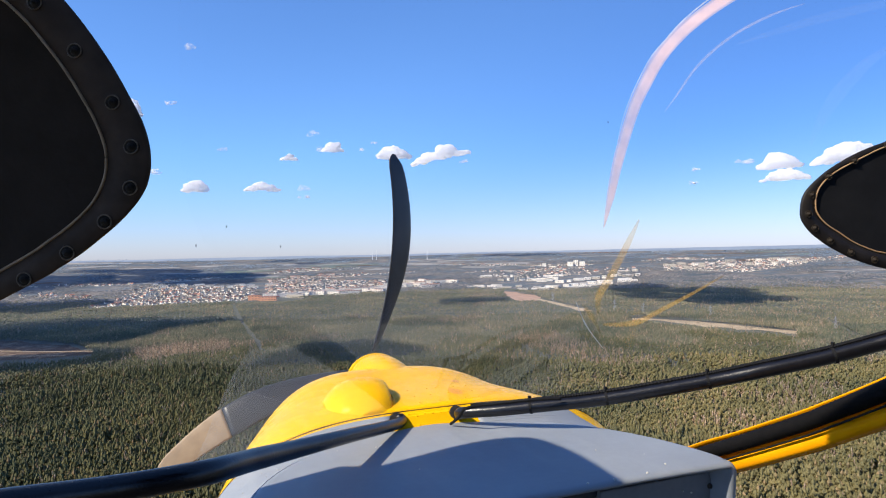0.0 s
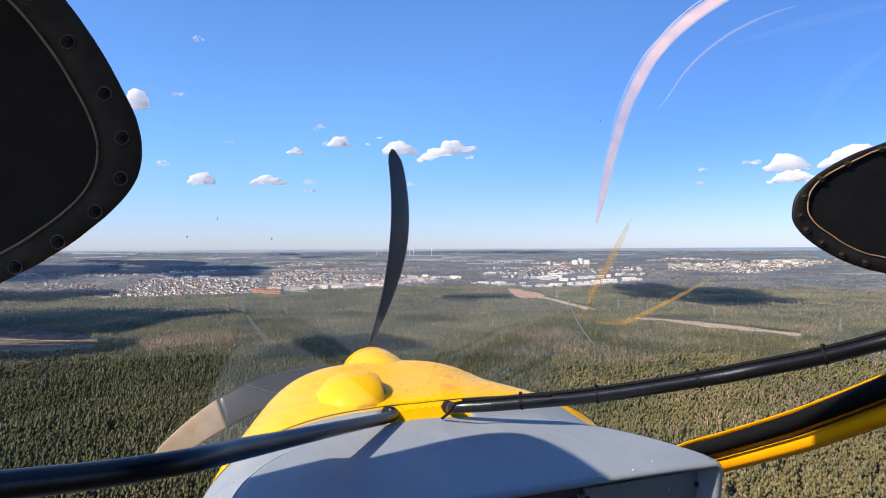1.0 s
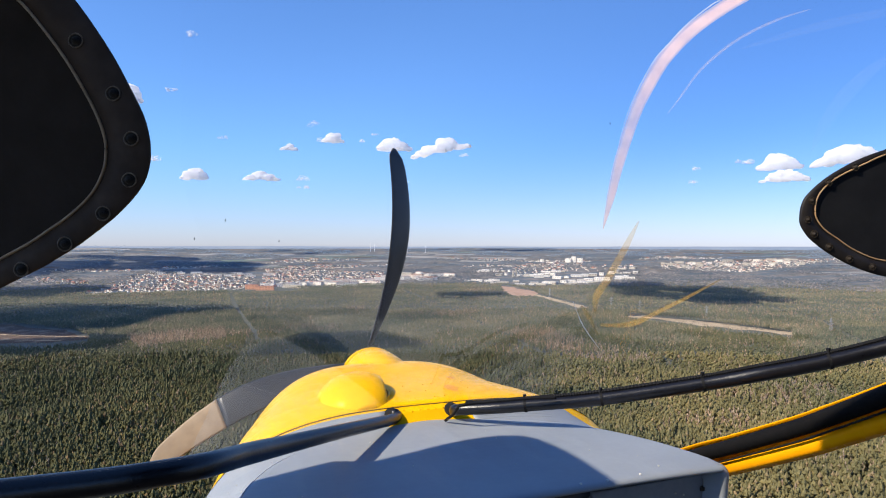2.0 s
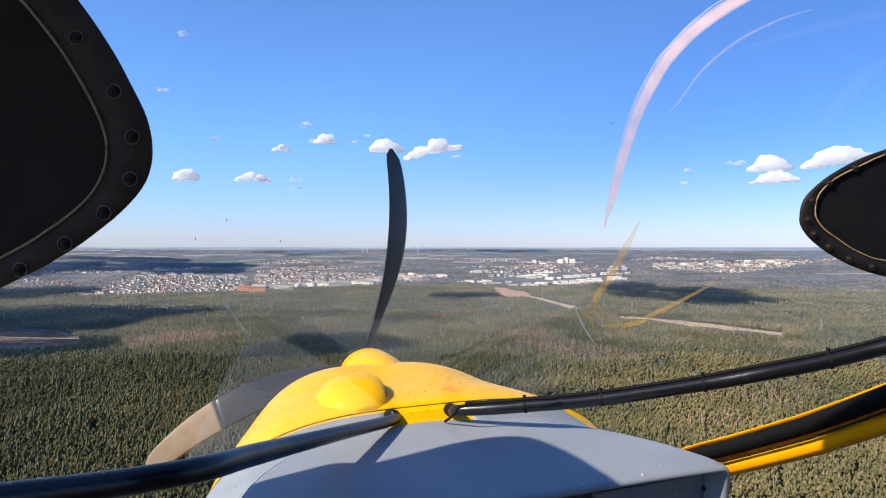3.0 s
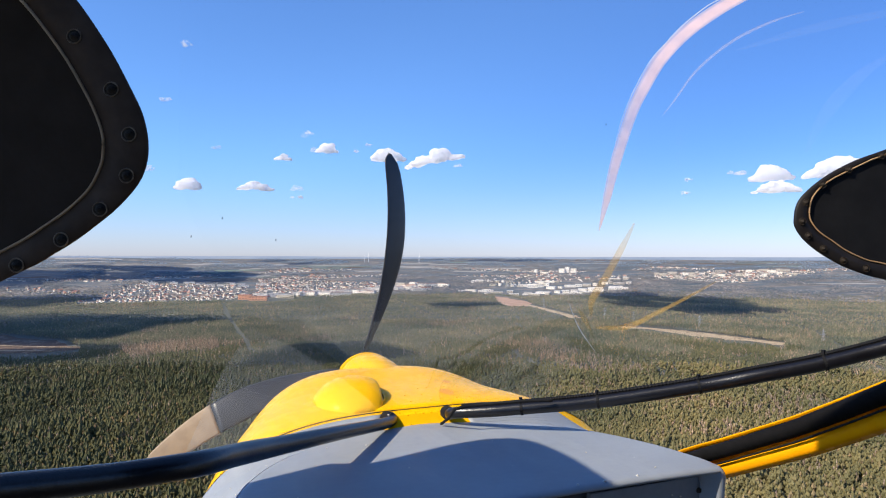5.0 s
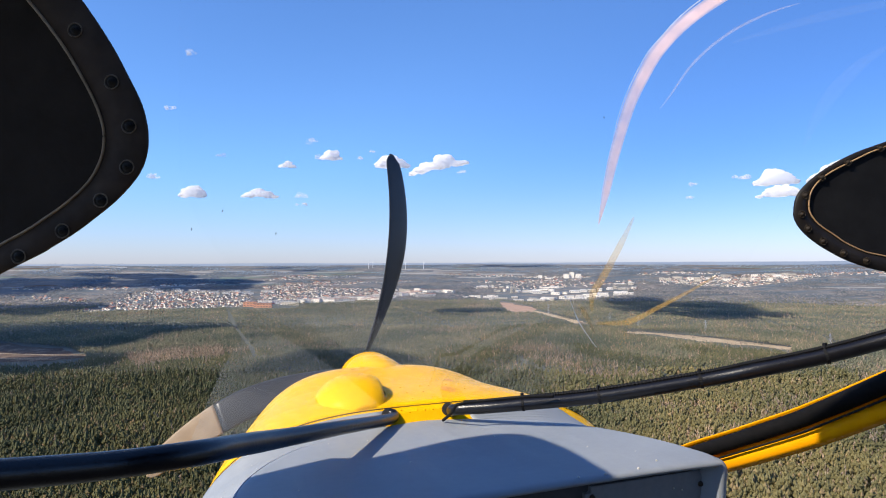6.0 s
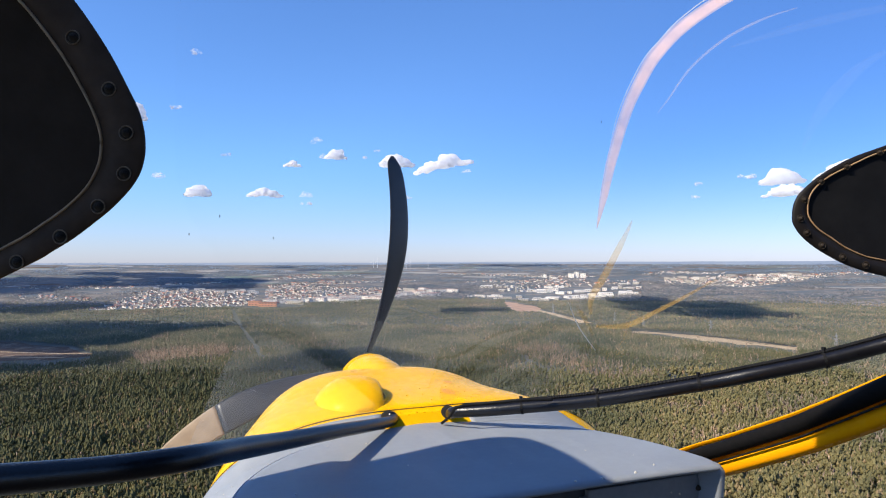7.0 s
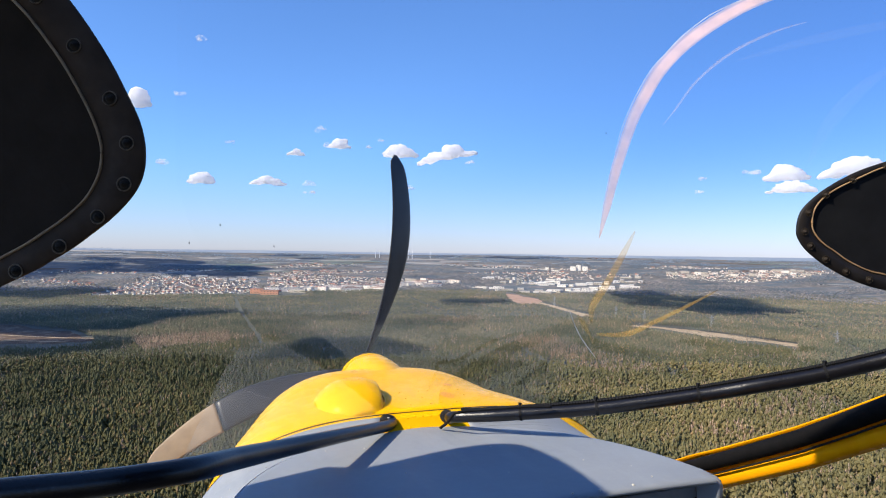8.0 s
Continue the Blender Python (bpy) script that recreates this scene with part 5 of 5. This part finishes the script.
left_tube, _ = build_tube([(0.520, 1.645, -0.437), (0.505, 1.608, -0.443), (0.320, 1.388, -0.395), (0.177, 1.221, -0.359), (0.095, 1.102, -0.331), (0.023, 0.992, -0.306), (-0.080, 0.948, -0.297), (-0.189, 0.880, -0.275), (-0.270, 0.816, -0.254), (-0.420, 0.699, -0.213)],
                          lambda t: 0.0125 + 0.0056 * min(t / 0.4, 1), "black sleeved cabin tube beside the glareshield")
right_tube, right_line = build_tube([(0.684, 1.630, -0.446), (0.672, 1.578, -0.428), (0.733, 1.519, -0.416), (0.810, 1.464, -0.403), (0.964, 1.358, -0.376), (1.152, 1.217, -0.326), (1.242, 1.134, -0.293), (1.342, 1.054, -0.259), (1.441, 0.971, -0.216), (1.557, 0.838, -0.145), (1.619, 0.726, -0.084)],
                                    lambda t: 0.0142 + 0.0028 * min(t / 0.6, 1), "black sleeved cabin tube with cable ties")


def build_cable():
    """The corrugated cable on the tube, its ties, and the loose end at the opening."""
    line = [p + Vector((-0.004, 0.003, 0.0162 + 0.0028 * min(i / len(right_line) / 0.6, 1))) for i, p in enumerate(right_line)][14:]
    bm = bmesh.new()
    fine = []
    for a, b in zip(line, line[1:]):
        fine += [a.lerp(b, k / 6) for k in range(6)]
    pipe(bm, fine, lambda t: 0.0042 if int(t * len(fine)) % 2 else 0.0052, 8)
    part("cable", bm, RUBBER, right_tube, "black corrugated cable", False)
    for t in ((0.812, 1.462, -0.403), (0.967, 1.357, -0.376), (1.155, 1.214, -0.326), (1.346, 1.048, -0.256)):
        i = min(range(len(right_line)), key=lambda k: (right_line[k] - Vector(t)).length)
        p = right_line[i]
        d = (right_line[i + 1] - right_line[i - 1]).normalized()
        bm = bmesh.new()
        r = 0.0158 + 0.0028 * min(i / len(right_line) / 0.6, 1)
        rod(bm, p - d * 0.0032, p + d * 0.0032, r, r, 20)
        box(bm, p.x - 0.006, p.x + 0.0, p.y - 0.003, p.y + 0.004, p.z + r - 0.002, p.z + r + 0.011)
        part("cable_tie", bm, RUBBER, right_tube, "black cable tie")
    bm = bmesh.new()
    pipe(bm, spline([(0.636, 1.575, -0.452), (0.643, 1.54, -0.428), (0.645, 1.51, -0.402), (0.652, 1.50, -0.396), (0.700, 1.49, -0.391), (0.79, 1.43, -0.376), (0.86, 1.40, -0.374)], 8), 0.0040, 8)
    part("loose_cable", bm, RUBBER, right_tube, "loose black cable end", True)


build_cable()


def build_sill():
    """The yellow door frame with a black seal tube in it."""
    pts = [(1.128, 1.360, -0.574), (1.132, 1.290, -0.538), (1.129, 1.201, -0.491), (1.136, 1.115, -0.448), (1.152, 0.969, -0.371), (1.155, 0.910, -0.337), (1.154, 0.850, -0.302), (1.150, 0.776, -0.258), (1.144, 0.638, -0.176), (1.13, 0.5, -0.09)]
    line = spline(pts, 8)
    bm = bmesh.new()
    rows = []
    for i, p in enumerate(line):
        d = (line[min(i + 1, len(line) - 1)] - line[max(i - 1, 0)]).normalized()
        s = Vector((1, 0, 0))
        v = s.cross(d).normalized()
        v = v if v.z > 0 else -v
        f = i / len(line)
        k, up = 0.85, 0.90 - 0.26 * f
        rows.append([p + s * 0.004 + v * 0.036 * up, p + s * 0.02 + v * 0.033 * up, p + s * 0.022 + v * 0.006, p + s * 0.022 - v * 0.016, p + s * 0.010 - v * 0.022, p + s * 0.006 - v * 0.030 * k,
                     p + s * 0.006 - v * 0.050 * k, p + s * 0.02 - v * 0.060 * k])
    skin(bm, rows, 0.003)
    sill = part("door_frame", bm, DEEP_YELLOW, aircraft, "yellow curved door frame with a black seal", True)
    bm = bmesh.new()
    pipe(bm, [p + Vector((-0.004, 0, 0.004)) for p in line], lambda t: 0.0150 + 0.0035 * t, 16)
    part("seal_tube", bm, SEAL, sill, "black padded seal tube", True)
    bm = bmesh.new()
    pipe(bm, [p + Vector((-0.006, 0, -0.024)) for p in line], 0.0022, 8)
    part("seal_lip", bm, RUBBER, sill, "thin black seal lip", True)


build_sill()


def in_plate(x, z, far):
    """A point of a cabin corner plate, which is set square to the camera's view."""
    return Vector((x * math.cos(TURN) + far * math.sin(TURN), -x * math.sin(TURN) + far * math.cos(TURN), z))


def build_plate(far, outline, bead, rivets, rivet_size, label, rim_paint, sheet_paint, washer_paint):
    """A black corner plate: sheet, raised rim with rivets, and a bead along the rim."""
    aft = Vector((-math.sin(TURN), -math.cos(TURN), 0))
    edge = spline([(x, z, 0) for x, z in outline], 8)
    inner = spline([(x, z, 0) for x, z in bead], 8)
    bm = bmesh.new()
    n = 90

    def at(line, t):
        k = t * (len(line) - 1)
        i = min(int(k), len(line) - 2)
        return line[i].lerp(line[i + 1], k - i)

    rim = []
    for i in range(n + 1):
        t = i / n
        a = at(edge, t)
        b = min((at(inner, s / 200) for s in range(201)), key=lambda q: (q - a).length)
        b = a.lerp(b, 1.0)
        pa, pb = in_plate(a.x, a.y, far), in_plate(b.x, b.y, far)
        rim.append([pa - aft * 0.004, pa + aft * 0.001, pa.lerp(pb, 0.06) + aft * 0.003, pa.lerp(pb, 0.5) + aft * 0.0035, pb + aft * 0.003, pb - aft * 0.002])
    skin(bm, rim)
    bmesh.ops.recalc_face_normals(bm, faces=bm.faces)
    plate = part("corner_plate", bm, rim_paint, aircraft, label, True)
    bm = bmesh.new()
    front = [bm.verts.new(in_plate(q.x, q.y, far) - aft * 0.001) for q in edge]
    back = [bm.verts.new(in_plate(q.x, q.y, far) - aft * 0.003) for q in edge]
    bm.faces.new(front)
    bm.faces.new(back[::-1])
    for i in range(len(edge)):
        j = (i + 1) % len(edge)
        bm.faces.new((front[j], front[i], back[i], back[j]))
    bmesh.ops.triangulate(bm, faces=bm.faces[:])
    bmesh.ops.recalc_face_normals(bm, faces=bm.faces)
    part("inner_sheet", bm, sheet_paint, plate, "matt black inner sheet")
    bm = bmesh.new()
    pipe(bm, [in_plate(q.x, q.y, far) + aft * 0.0035 for q in inner], rivet_size * 0.22, 8)
    part("bead", bm, BEAD, plate, "brownish bead", True)
    bm = bmesh.new()
    s = bmesh.ops.create_uvsphere(bm, u_segments=14, v_segments=8, radius=rivet_size * 0.62)
    for v in s["verts"]:
        v.co.z *= 0.75
    rod(bm, (0, 0, -0.002), (0, 0, 0.0008), rivet_size * 1.02, rivet_size * 0.98, 18)
    rod(bm, (0, 0, 0), (0, 0, rivet_size * 0.72), rivet_size * 0.30, rivet_size * 0.24, 6)
    head = mesh("rivet", bm, RIVET, True)
    bm = bmesh.new()
    pipe(bm, [Vector((rivet_size * math.cos(a), rivet_size * math.sin(a), 0.0008)) for a in (2 * math.pi * k / 20 for k in range(21))], rivet_size * 0.11, 6)
    ring = mesh("washer", bm, washer_paint, True)
    turn = aft.to_track_quat("Z", "Y").to_matrix().to_4x4()
    for x, z in rivets:
        m = Matrix.Translation(in_plate(x, z, far) + aft * 0.004) @ turn
        share("rivet", head, plate, m)
        share("washer", ring, plate, m)
    return plate


build_plate(0.93, [(-1.119, 0.431), (-0.817, 0.412), (-0.607, 0.406), (-0.576, 0.399), (-0.549, 0.380), (-0.521, 0.347), (-0.494, 0.309), (-0.469, 0.269), (-0.448, 0.229), (-0.430, 0.192), (-0.422, 0.163), (-0.420, 0.143), (-0.421, 0.123), (-0.428, 0.099), (-0.443, 0.076), (-0.468, 0.050), (-0.495, 0.028), (-0.523, 0.007), (-0.554, -0.012), (-0.590, -0.032), (-0.743, -0.102), (-0.930, -0.156)],
                         [(-0.926, 0.408), (-0.701, 0.393), (-0.635, 0.376), (-0.598, 0.347), (-0.565, 0.308), (-0.534, 0.265), (-0.506, 0.217), (-0.491, 0.186), (-0.482, 0.159), (-0.480, 0.139), (-0.483, 0.115), (-0.495, 0.088), (-0.511, 0.068), (-0.535, 0.047), (-0.562, 0.028), (-0.609, -0.001), (-0.743, -0.066), (-0.930, -0.109)],
                         [(-0.576, 0.363), (-0.521, 0.294), (-0.469, 0.220), (-0.444, 0.157), (-0.447, 0.099), (-0.484, 0.052), (-0.538, 0.009), (-0.600, -0.027)], 0.0098, "large black riveted corner plate with rounded end", BLACK_RIM, BLACK_SHEET, WASHER)
build_plate(1.43, [(1.439, 0.293), (1.128, 0.266), (1.004, 0.231), (0.942, 0.210), (0.911, 0.199), (0.880, 0.185), (0.849, 0.168), (0.818, 0.147), (0.787, 0.119), (0.773, 0.097), (0.768, 0.071), (0.770, 0.049), (0.788, 0.022), (0.819, -0.004), (0.850, -0.023), (0.881, -0.039), (0.925, -0.055), (0.966, -0.065), (1.130, -0.102), (1.442, -0.154)],
                          [(1.439, 0.271), (1.128, 0.241), (1.004, 0.219), (0.942, 0.199), (0.911, 0.185), (0.880, 0.170), (0.849, 0.154), (0.824, 0.136), (0.806, 0.114), (0.799, 0.089), (0.801, 0.065), (0.819, 0.040), (0.850, 0.018), (0.881, -0.003), (0.924, -0.022), (0.965, -0.031), (1.130, -0.069), (1.442, -0.115)],
                          [(0.956, 0.205), (0.884, 0.174), (0.827, 0.141), (0.791, 0.102), (0.783, 0.061), (0.796, 0.030), (0.829, 0.002), (0.873, -0.024), (0.923, -0.041)], 0.0075, "black riveted corner plate tapering to a rounded end", DARK_RIM, DARK_SHEET, RIVET)


# ------------------------------------------------------------ the windscreen


def screen_w(u, z):
    q = abs(u - MID) / 0.6
    bow = q * q if q < 1 else 1 - 0.35 * (q - 1)      # flattened past the sides, to pass behind the corner plates in view
    side = 1.8 * max(0.0, q - 0.9) * max(0.0, z) if u < MID else 0.0     # bent out on the left, to stay hidden behind the plate
    return 1.66 - 0.12 * bow - 0.85 * (z + 0.46) + side


SCREEN_LEFT = [(-0.455, 0.598), (-0.33, 0.555), (-0.22, 0.515), (-0.16, 0.485), (-0.107, 0.478), (-0.04, 0.51), (0.05, 0.575), (0.12, 0.60)]
SCREEN_RIGHT = [(-0.455, 0.66), (0.10, 0.66), (0.30, 0.85), (0.60, 0.88)]
STREAK_FACING = Vector((-0.95, -0.75, 0.45)).normalized()    # the way the streaks face, between the sun and the camera


def build_windscreen():
    bm = bmesh.new()
    grid = []
    for i in range(49):
        z = -0.455 + 1.06 * i / 48
        left, right = along(SCREEN_LEFT, z), along(SCREEN_RIGHT, z)
        across = [MID + (left if j < 14 else right) * (j / 14 - 1) for j in range(29)]
        grid.append([(u, screen_w(u, z), z - 0.03 * (j / 14 - 1) ** 2 * (1 - i / 48)) for j, u in enumerate(across)])
    skin(bm, grid)
    screen = part("windscreen", bm, PERSPEX, aircraft, "clear curved windscreen with coloured streaks for reflections", True)
    screen.visible_shadow = False

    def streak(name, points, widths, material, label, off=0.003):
        """A coloured streak on the sheet, tapering to both ends."""
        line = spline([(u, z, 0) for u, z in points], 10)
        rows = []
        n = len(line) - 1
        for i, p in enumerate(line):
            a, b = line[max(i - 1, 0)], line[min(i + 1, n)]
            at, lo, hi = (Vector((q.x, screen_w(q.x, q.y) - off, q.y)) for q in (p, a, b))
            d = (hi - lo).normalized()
            e = d.cross(STREAK_FACING).normalized()          # tilted out of the sheet to catch the sun and face the camera
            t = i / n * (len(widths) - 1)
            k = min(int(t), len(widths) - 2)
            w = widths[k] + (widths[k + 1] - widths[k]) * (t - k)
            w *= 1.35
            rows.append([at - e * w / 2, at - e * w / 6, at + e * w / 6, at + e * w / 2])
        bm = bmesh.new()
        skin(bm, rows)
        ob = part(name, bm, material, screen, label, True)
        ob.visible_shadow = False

    # pink, amber and faint streaks are reflections drawn on as coloured strips
    pink_arc = [(0.859, 0.040), (0.840, 0.107), (0.820, 0.178), (0.805, 0.258), (0.805, 0.303), (0.812, 0.346), (0.839, 0.389), (0.889, 0.430), (0.947, 0.459), (1.021, 0.483)]
    streak("reflection_streak", pink_arc, [0.001, 0.0155, 0.019, 0.0198, 0.0205, 0.0215, 0.0215, 0.021, 0.019, 0.016], PINK_RIM, "curved pinkish streak standing for a reflection")
    streak("reflection_streak", pink_arc, [0.0005, 0.011, 0.0135, 0.0135, 0.014, 0.0145, 0.0145, 0.014, 0.012, 0.010], PINK_REFLECTION, "denser pink middle of the reflection streak", 0.0045)
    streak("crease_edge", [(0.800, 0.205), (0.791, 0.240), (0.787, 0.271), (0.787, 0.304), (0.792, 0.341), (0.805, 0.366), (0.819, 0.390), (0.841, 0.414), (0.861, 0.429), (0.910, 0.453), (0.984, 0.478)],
           [0.0005, 0.0014, 0.0018, 0.0018, 0.0018, 0.0016], WHITE_VEIL, "thin white outer edge of the pinkish reflection streak", 0.005)
    streak("reflection_streak", [(0.871, 0.259), (0.879, 0.283), (0.893, 0.332), (0.93, 0.376), (0.983, 0.407), (1.033, 0.424)], [0.0005, 0.003, 0.0042, 0.0042, 0.001], THIN_REFLECTION, "thin faint streak standing for a reflection")
    streak("reflection_streak", [(0.932, 0.057), (0.934, 0.001), (0.933, -0.072), (0.929, -0.122), (0.949, -0.166)], [0.003, 0.012, 0.014, 0.014, 0.004], AMBER_REFLECTION, "amber streak standing for the yellow frame's reflection")
    streak("reflection_streak", [(0.903, -0.143), (0.937, -0.174), (0.988, -0.227)], [0.002, 0.010, 0.001], AMBER_REFLECTION, "short amber streak standing for a reflection")
    streak("reflection_streak", [(0.978, -0.198), (1.055, -0.196), (1.105, -0.161), (1.151, -0.123), (1.199, -0.077)], [0.004, 0.011, 0.008, 0.006, 0.002], AMBER_REFLECTION, "bent amber streak standing for a reflection")
    streak("reflection_streak", [(0.949, 0.365), (1.032, 0.391), (1.096, 0.408), (1.18, 0.425), (1.241, 0.433)], [0.002, 0.012, 0.016, 0.012, 0.004], FAINT_REFLECTION, "barely seen streak standing for a reflection")
    streak("reflection_streak", [(1.203, 0.2), (1.192, 0.246), (1.193, 0.294), (1.212, 0.337), (1.254, 0.369)], [0.003, 0.016, 0.022, 0.016, 0.006], FAINT_REFLECTION, "barely seen streak standing for a reflection")
    streak("scratch", [(0.877, -0.132), (0.934, -0.197), (1.012, -0.267)], [0.001, 0.0026, 0.001], WHITE_VEIL, "thin white scratch")
    bm = bmesh.new()
    bmesh.ops.create_icosphere(bm, subdivisions=1, radius=0.0022)
    speck = mesh("screen_speck", bm, SPLASH, True)
    for u, z in [(0.067, 0.047), (0.02, 0.017), (0.161, 0.013), (0.763, 0.239)]:
        share("screen_speck", speck, screen, Matrix.Translation((u, screen_w(u, z) - 0.003, z)) @ Matrix.Diagonal((0.5, 0.3, 1.2, 1)))


build_windscreen()


# ------------------------------------------------------------ unseen cabin sheets round the camera, added to block light


def slab(bm, ring, z0, z1):
    """A flat sheet of the given outline."""
    lo, hi = ([bm.verts.new((x, y, z)) for x, y in ring] for z in (z0, z1))
    bm.faces.new(lo[::-1])
    bm.faces.new(hi)
    for i in range(len(ring)):
        j = (i + 1) % len(ring)
        bm.faces.new((lo[i], lo[j], hi[j], hi[i]))
    bmesh.ops.recalc_face_normals(bm, faces=bm.faces)


def build_light_blocks():
    bm = bmesh.new()
    box(bm, -0.75, 1.60, -0.62, -0.58, -1.25, 0.72)
    part("rear_wall", bm, CABIN, aircraft, "unseen dark wall behind the camera, added to block sky light")
    bm = bmesh.new()
    # outline bulges forward to lay a shadow on the door frame
    slab(bm, [(-0.42, -0.58), (-0.42, 0.55), (0.02, 0.80), (0.14, 0.68), (1.60, 0.50), (1.60, -0.58)], 0.62, 0.66)
    part("roof", bm, CABIN, aircraft, "unseen dark sheet overhead, added to block sky and sun")
    bm = bmesh.new()
    box(bm, -0.75, 1.60, -0.58, 1.084, -1.25, -1.21)
    part("cabin_floor", bm, CABIN, aircraft, "unseen dark sheet below, added to block light from the ground")
    # added out of view: its outline casts the rounded shadow on the glareshield
    bm = bmesh.new()
    edge = spline([(-1.25, 1.10, 0), (-1.05, 1.12, 0), (-0.985, 1.15, 0), (-0.93, 1.186, 0), (-0.80, 1.218, 0), (-0.677, 1.250, 0), (-0.538, 1.292, 0), (-0.448, 1.302, 0), (-0.390, 1.286, 0), (-0.360, 1.250, 0), (-0.346, 1.18, 0), (-0.343, 1.09, 0), (-0.355, 0.96, 0), (-0.40, 0.55, 0)], 8)
    ring = [(p.x, p.y) for p in edge] + [(-1.25, 0.55)]
    slab(bm, ring, 0.55, 0.57)
    part("shadow_panel", bm, CABIN, aircraft, "unseen dark panel shaped to cast the glareshield's rounded shadow")


build_light_blocks()
